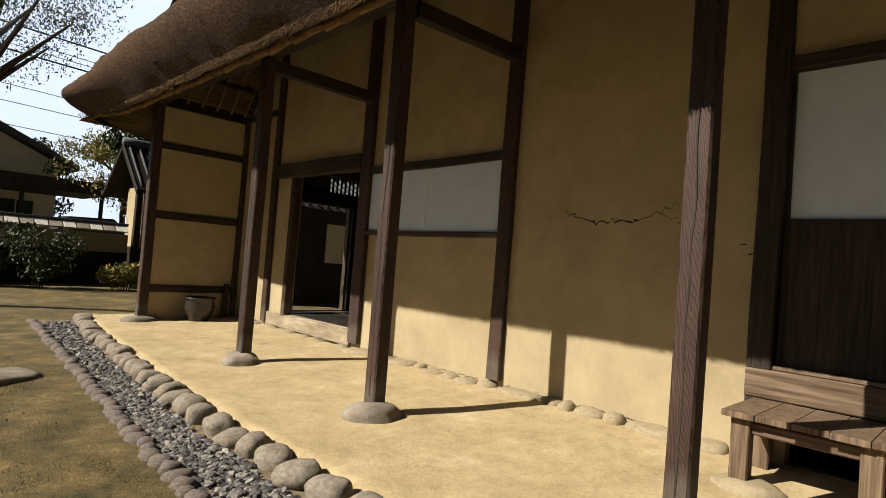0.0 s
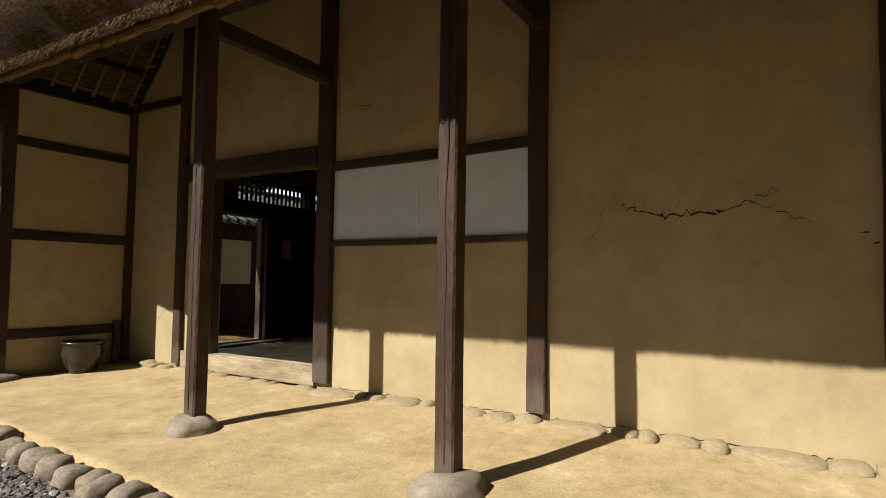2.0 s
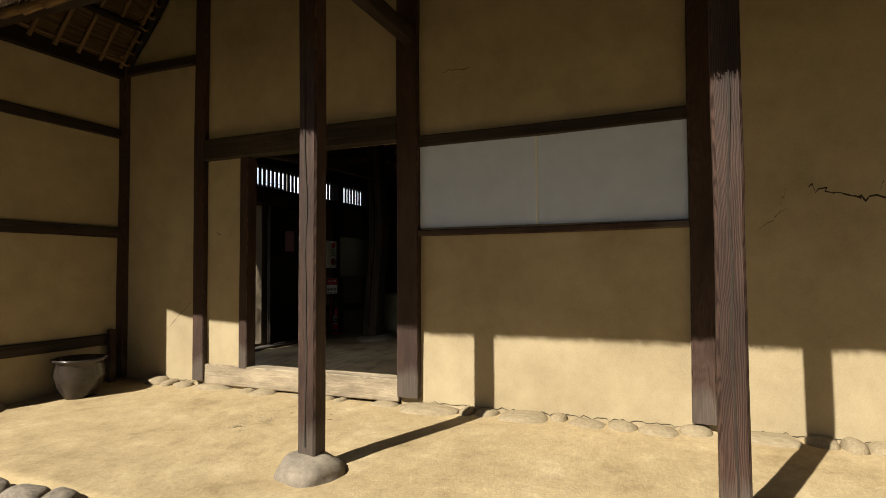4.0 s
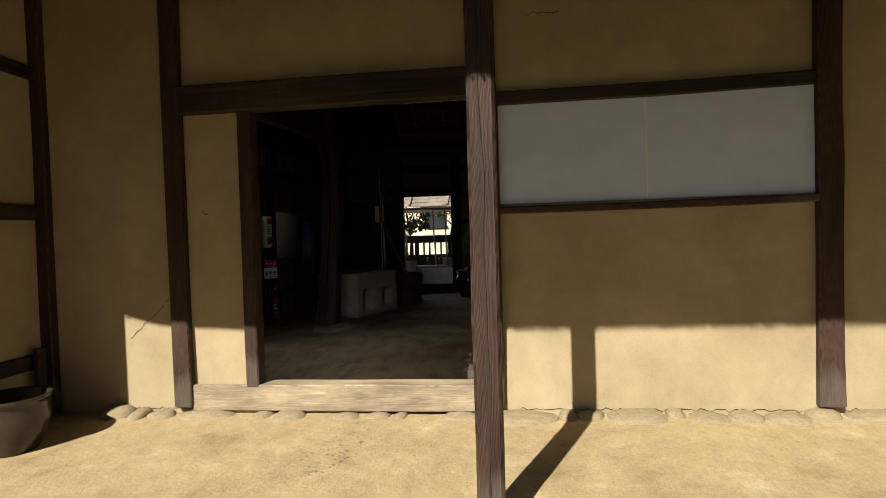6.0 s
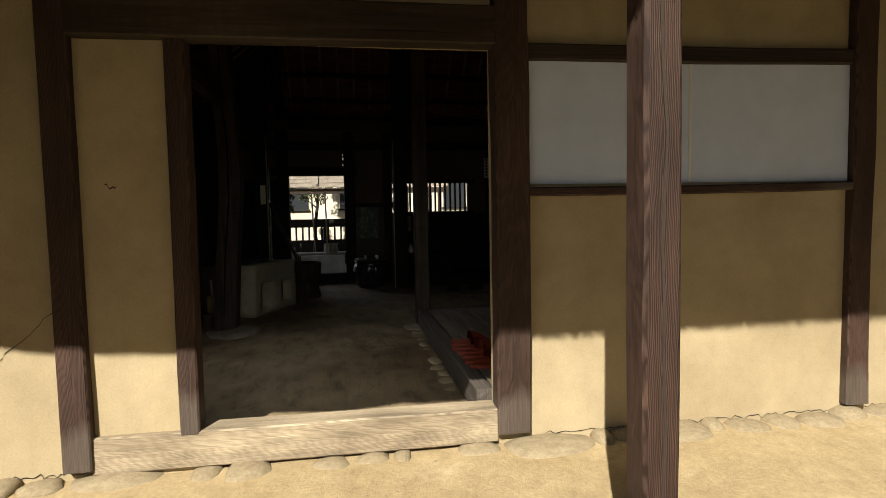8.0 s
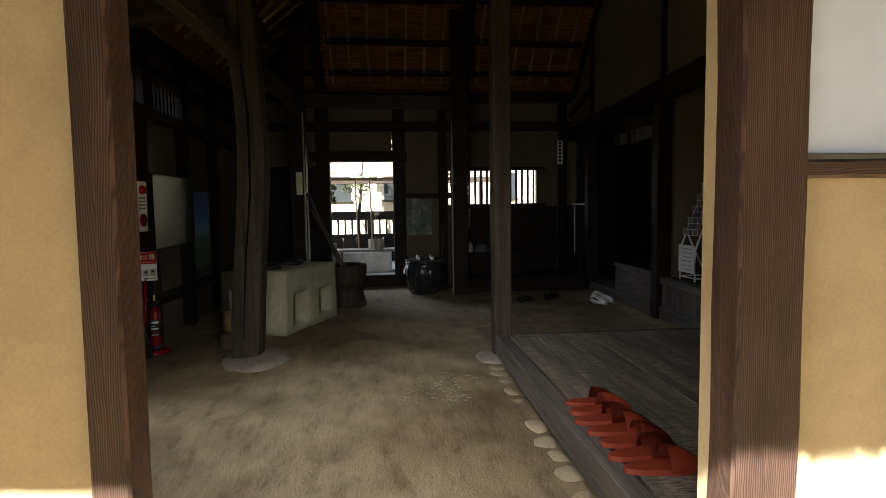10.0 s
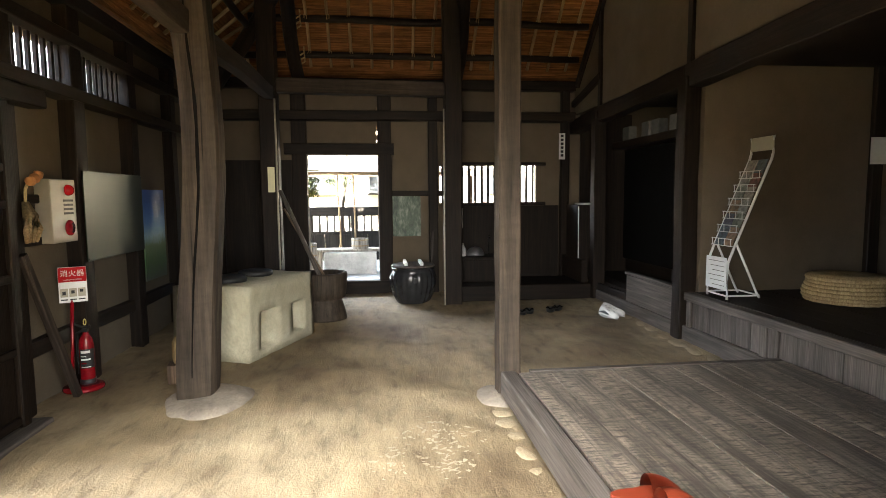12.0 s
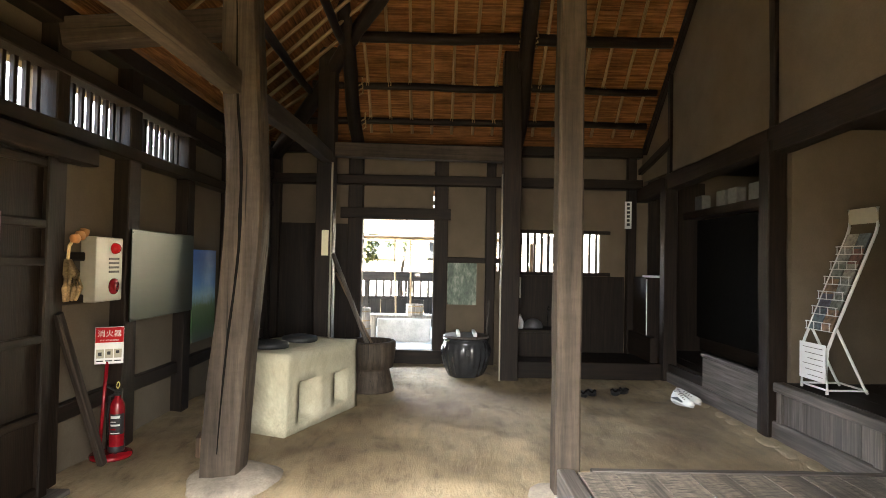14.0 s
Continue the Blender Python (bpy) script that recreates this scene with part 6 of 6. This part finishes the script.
def bucket(x, y, z, r, h, label):
    t = at_thing("wooden_bucket", label, "bucket", x, y, z, 0, "wooden buckets")
    for k in range(14):
        a = 2 * math.pi * k / 14
        bm = boxed(-0.008, 0.008, -r * 0.215, r * 0.215, 0, h)
        for v in bm.verts:
            if v.co.z < 0.01:
                v.co.y *= 0.85
        part("stave", bm, M_OLDWOOD, t, "", pose(r * math.cos(a), r * math.sin(a), 0, 0, 0, math.degrees(a)))
    for q in (0.25, 0.8):
        part("hoop", lathe(bmesh.new(), [(r + 0.012, h * q), (r + 0.014, h * q + 0.01), (r + 0.012, h * q + 0.02)], 20, cap=False), M_BAMBOO, t)
    part("bottom", lathe(bmesh.new(), [(r * 0.97, 0.01), (r * 0.97, 0.02)], 18), M_OLDWOOD, t)
    return t


bucket(14.45, 6.78, 0.45, 0.15, 0.2, "pale wooden bucket on the plank")
bucket(14.0, 7.72, -0.02, 0.17, 0.32, "weathered wooden bucket on the ground")
bucket(14.0, 7.72, 0.3, 0.16, 0.3, "weathered wooden bucket stacked on another")
for y in (6.85, 7.15):
    tagged(log("bamboo_stake", (14.8, y, -0.02), (14.8, y + 0.05, 1.9), 0.018, M_BAMBOO), "thin bamboo stake behind the trough", "stake", "bamboo stakes")
tagged(log("bamboo_rail", (14.2, 5.0, 1.87), (14.2, 9.5, 1.89), 0.03, M_BAMBOO), "horizontal bamboo rail behind the house", "rail")
for y in (5.0, 9.5):
    tagged(log("bamboo_stake", (14.2, y, -0.02), (14.2, y, 1.95), 0.025, M_BAMBOO), "bamboo post carrying the rail", "stake", "bamboo stakes")
# Fence wood near black: the shade it stands in is put into the colour.
M_BLACKWOOD = wood("shade_darkened_wood", (0.006, 0.005, 0.004), (0.012, 0.01, 0.008), (0.022, 0.018, 0.015))
fence = thing("fence", "dark wooden fence with upright slats and a board base", "fence", (17.0, 7, -0.15))
timber("top_rail", (17, 2, 1.1), (17, 12, 1.1), 0.12, 0.22, M_BLACKWOOD, fence)
timber("mid_rail", (17, 2, 0.6), (17, 12, 0.6), 0.08, 0.08, M_BLACKWOOD, fence)
for i in range(10):
    y = 2 + i
    timber("post", (17, y, -0.15), (17, y, 1.0), 0.1, 0.1, M_BLACKWOOD, fence)
for i in range(58):
    y = 2.1 + i * 0.172
    timber("slat", (17, y, 0.64), (17, y, 0.99), 0.02, 0.05, M_BLACKWOOD, fence, 0.001, 0.002, steps=2)
for i in range(30):
    y = 2.17 + i * 0.333
    part("base_board", boxed(16.98, 17.0, y - 0.164, y + 0.164, -0.05, 0.56), M_BLACKWOOD, fence)
owned(fence)
shed = thing("open_shed", "open shed with a pale board roof on dark posts", "shed", (20, 7, -0.15))
for i in range(9):
    x0, z0 = 20 + i * 0.26, 2.2 + i * 0.145
    part("roof_board", boxed(-0.14, 0.15, 3, 12, -0.012, 0.012), M_OLDWOOD, shed, "", pose(x0 + 0.13, 0, z0 + 0.09 + 0.006 * (i % 2), 0, -26, 0))
for i in range(7):
    y = 3.3 + i * 1.35
    part("batten", boxed(0, 2.62, -0.04, 0.04, 0.03, 0.07), M_OLDWOOD, shed, "", pose(20, y, 2.26, 0, -29.1, 0))
timber("beam", (20.05, 3, 2.1), (20.05, 12, 2.1), 0.14, 0.18, M_DARK, shed)
for y in (3.3, 11.7):
    timber("post", (20.05, y, -0.15), (20.05, y, 2.02), 0.12, 0.12, M_DARK, shed)
    timber("post", (22.3, y, -0.15), (22.3, y, 3.3), 0.12, 0.12, M_DARK, shed)
owned(shed)
rear = thing("rear_house", "cream rendered house with dark windows behind the yard", "house", (27, 7, -0.15))
part("wall", boxed(27, 33, -2, 18, -0.15, 5.2), M_CREAM, rear)
part("roof", loft(bmesh.new(), [[(26.4, -2.6, 5.2), (33.6, -2.6, 5.2), (30, -2.6, 7.2)], [(26.4, 18.6, 5.2), (33.6, 18.6, 5.2), (30, 18.6, 7.2)]]), M_TILE, rear)
for y in (1.5, 6.2, 8.6, 13.0):
    w = part("window", boxed(26.93, 26.99, y - 0.5, y + 0.5, 1.6, 2.7), M_GLASS, rear)
    part("frame", boxed(26.9, 26.995, y - 0.58, y + 0.58, 1.52, 1.6), M_IRON, w)
owned(rear)
for x, y, s_ in ((22.8, 9.2, 1), (24.0, 5.2, 2), (25.5, 11.2, 3), (24.6, 7.6, 5)):
    tree(x, y, 3.6 + s_ * 0.2, 1.1, s_, M_LEAF if s_ % 2 else M_LEAF2, "small leafy garden tree behind the fence", leaf=0.07, n=90, clumps=18)

# Added out of view: its crown keeps the sun off the fence.
tree(13.1, 8.9, 6.4, 1.8, 44, M_LEAF, "unseen evergreen tree added to shade the rear fence", leaf=0.13, n=170, start=0.5, clumps=46)

# ---- beyond the front yard ----
fw = tagged(part("garden_wall", boxed(-9, 4.8, 17.0, 17.22, -0.15, 1.22), M_PLASTER), "low plastered garden wall with a tiled cap", "wall")
part("board_base", boxed(-9, 4.8, 16.95, 16.995, -0.15, 0.72), M_SOOT, fw, "dark boarded lower half")
for i in range(46):
    x = -8.9 + i * 0.3
    for s_ in (-1, 1):
        part("cap_tile", box(bmesh.new(), -0.135, 0.135, 0.0, 0.36, -0.015, 0.015, 0.006), M_CONC if i % 2 else M_OLDWOOD, fw, "", pose(x, 17.11, 1.48, s_ * -32 if s_ > 0 else 180 + 32, 0, 0))
timber("cap_ridge", (-9, 17.11, 1.49), (4.8, 17.11, 1.49), 0.14, 0.08, M_TILE, fw)
gate = thing("roofed_gate", "tiled gate roof over a pale plastered wall", "gate", (7.4, 17.3, -0.15))
part("wall", boxed(5.4, 9.5, 17.0, 18.4, 0.9, 2.6), M_PLASTER, gate)
part("board_base", boxed(5.38, 9.52, 16.97, 18.43, -0.15, 0.9), M_SOOT, gate, "dark lower boards")
part("gable", loft(bmesh.new(), [[(x, 16.6, 2.45), (x, 18.8, 2.45), (x, 17.7, 3.5)] for x in (5.6, 9.9)]), M_SOOT, gate, "dark boarded gable")
for y in (16.1, 19.3):
    part("roof_slope", loft(bmesh.new(), [[(x, y, 2.34), (x, 17.7, 3.68), (x, 17.7, 3.78), (x, y, 2.44)] for x in (5.0, 10.0)]), M_SOOT, gate)
for i in range(20):
    x = 5.1 + i * 0.25
    log("roll_tile", (x, 16.2, 2.52), (x, 17.68, 3.8), 0.034, M_TILE, gate, 0.0, n=8)
log("ridge", (4.95, 17.7, 3.85), (10, 17.7, 3.85), 0.13, M_TILE, gate, 0.0)
timber("barge_board", (4.96, 16.1, 2.37), (4.96, 17.7, 3.71), 0.04, 0.14, M_SOOT, gate)
timber("barge_board", (4.96, 19.3, 2.37), (4.96, 17.7, 3.71), 0.04, 0.14, M_SOOT, gate)
timber("post", (5.2, 16.7, -0.15), (5.2, 16.7, 2.45), 0.16, 0.16, M_DARK, gate)
owned(gate)
gate.location.x -= 0.3
house = thing("far_house", "white two-storey house with a dark sloping roof", "house", (0, 34, -0.15))
part("wall", loft(bmesh.new(), [[(-9, 34, -0.15), (6.2, 34, -0.15), (6.2, 34, 4.6), (-1, 34, 8.0), (-9, 34, 5.0)], [(-9, 42, -0.15), (6.2, 42, -0.15), (6.2, 42, 4.6), (-1, 42, 8.0), (-9, 42, 5.0)]]), M_CREAM, house)
part("roof", loft(bmesh.new(), [[(-1, 33.4, 8.0), (7.0, 33.4, 4.35), (7.0, 33.4, 4.6), (-1, 33.4, 8.35)], [(-1, 42.6, 8.0), (7.0, 42.6, 4.35), (7.0, 42.6, 4.6), (-1, 42.6, 8.35)]]), M_TILE, house)
for x in (2.2, 4.6):
    w = part("window", boxed(x - 0.7, x + 0.7, 33.93, 33.99, 1.0, 2.6), M_GLASS, house)
    part("frame", boxed(x - 0.03, x + 0.03, 33.9, 33.935, 1.0, 2.6), M_WHITE, w)
part("canopy", boxed(-6, 7.4, 29.5, 34, 3.0, 3.55), M_DARK, house, "dark flat canopy")
for x in (1.0, 4.2, 7.2):
    timber("canopy_post", (x, 29.7, -0.15), (x, 29.7, 3.0), 0.15, 0.15, M_DARK, house)
owned(house)
car = thing("parked_car", "dark grey car parked behind the wall", "car", (5.6, 25.5, -0.15))
rings = []
for x, h0, h1, w in ((-2.1, 0.35, 0.75, 0.75), (-1.9, 0.25, 0.95, 0.82), (-1.2, 0.25, 1.05, 0.85), (-0.6, 0.25, 1.95, 0.8), (0.9, 0.25, 2.0, 0.8), (1.7, 0.25, 1.3, 0.84), (2.1, 0.35, 1.0, 0.78)):
    rings.append([(x, -w, h0), (x, w, h0), (x, w, h1 * 0.6), (x, w * 0.8, h1), (x, -w * 0.8, h1), (x, -w, h1 * 0.6)])
part("body", loft(bmesh.new(), rings), plain("car_paint", (0.06, 0.06, 0.07), 0.2, 0.3), car)
for x in (-1.4, 1.3):
    for y in (-0.8, 0.8):
        part("wheel", lathe(bmesh.new(), [(0.32, -0.1), (0.33, 0), (0.32, 0.1)], 18), M_IRON, car, "", pose(x, y, 0.32, 90, 0, 0))
for x, y, w, h, s_, m in ((2.6, 15.6, 1.0, 1.55, 1, M_LEAF), (4.3, 15.2, 0.6, 0.8, 4, M_LEAF2), (1.3, 16.0, 0.8, 1.2, 5, M_LEAF), (4.9, 15.9, 0.7, 0.6, 6, M_LEAF), (0.2, 16.2, 0.9, 1.3, 9, M_LEAF)):
    shrub(x, y, w, h, s_, m, "dense green garden shrub in front of the wall" if h > 1 else "low yellow-green shrub in front of the wall")
tree(8.0, 29.0, 8.3, 2.9, 21, M_LEAF2, "tall tree with thin yellow-green autumn leaves", leaf=0.08, n=230, clumps=48)
tree(10.4, 27.5, 8.6, 2.8, 22, M_LEAF, "dark green broad garden tree", leaf=0.08, n=260, clumps=50)
# Added trees, there to block bright sky behind the lattice windows.
for x, y, s_ in ((6.6, 18.6, 41), (9.6, 17.8, 42), (12.4, 18.4, 43)):
    tree(x, y, 7.0, 2.1, s_, M_LEAF, "evergreen tree added behind the outbuilding to darken the lattice windows", leaf=0.1, n=260, start=0.2, clumps=46)
tree(5.4, 36.0, 5.8, 2.4, 24, M_LEAF, "tree in front of the far houses", leaf=0.12, n=90, clumps=30)
tree(1.02, 11.7, 7.4, 2.0, 31, M_LEAF, "dark pine-like tree in the yard with hanging branches", leaf=0.026, n=420, start=0.55, clumps=34)
for i, (z0, z1, y) in enumerate(((9.6, 8.5, 26), (9.0, 8.1, 26), (8.8, 7.85, 26), (8.5, 7.75, 26), (7.2, 6.5, 26), (6.5, 6.0, 26), (5.6, 5.2, 26))):
    pts = [(-10 + 40 * k / 16, 26.6, z0 + (z1 - z0) * k / 16 - 0.5 * math.sin(math.pi * k / 16)) for k in range(17)]
    tagged(part("overhead_cable", tube(bmesh.new(), pts, 0.035 if i in (0, 3) else 0.015, 5), M_IRON), "thin black cable strung overhead between poles", "cable", "overhead cables")
for x in (-10.0, 30.0):
    tagged(log("utility_pole", (x, 26.6, -0.15), (x, 26.6, 10.2), 0.16, M_CONC, wob=0.0), "grey concrete utility pole carrying cables", "pole", "utility poles")
# Added glowing sheet: brightness and haze of the far sky are in its colour.
bd, nt_, b_ = material("glowing_haze_sheet", 1.0)
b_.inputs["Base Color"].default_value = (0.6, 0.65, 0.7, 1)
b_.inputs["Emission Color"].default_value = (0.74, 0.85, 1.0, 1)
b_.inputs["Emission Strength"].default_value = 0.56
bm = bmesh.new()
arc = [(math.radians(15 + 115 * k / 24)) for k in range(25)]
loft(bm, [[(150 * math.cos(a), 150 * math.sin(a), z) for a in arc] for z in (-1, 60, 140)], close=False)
tagged(part("backdrop_sky", bm, bd), "glowing sheet painted as pale hazy sky", "backdrop", kind="structure")

# small buildings and boxes
shedl = thing("outbuilding", "dark boarded outbuilding with pale panels and a tiled roof", "outbuilding", (8.8, 13, -0.15))
part("wall", boxed(5.6, 12.5, 12.4, 15.0, -0.15, 2.3), M_DARK, shedl)
for x in (6.6, 8.6, 10.6):
    part("pale_panel", boxed(x - 0.5, x + 0.5, 12.36, 12.395, 0.9, 1.9), M_CREAM, shedl, "pale plaster panel")
part("roof_body", loft(bmesh.new(), [[(5.2, 11.7, 2.2), (5.2, 15.6, 2.2), (5.2, 13.7, 3.2)], [(12.9, 11.7, 2.2), (12.9, 15.6, 2.2), (12.9, 13.7, 3.2)]]), M_DARK, shedl)
for i in range(30):
    x = 5.3 + i * 0.258
    log("roll_tile", (x, 11.68, 2.26), (x, 13.68, 3.26), 0.05, M_TILE, shedl, 0.0, n=7)
log("ridge", (5.15, 13.7, 3.3), (12.95, 13.7, 3.3), 0.1, M_TILE, shedl, 0.0)
owned(shedl)
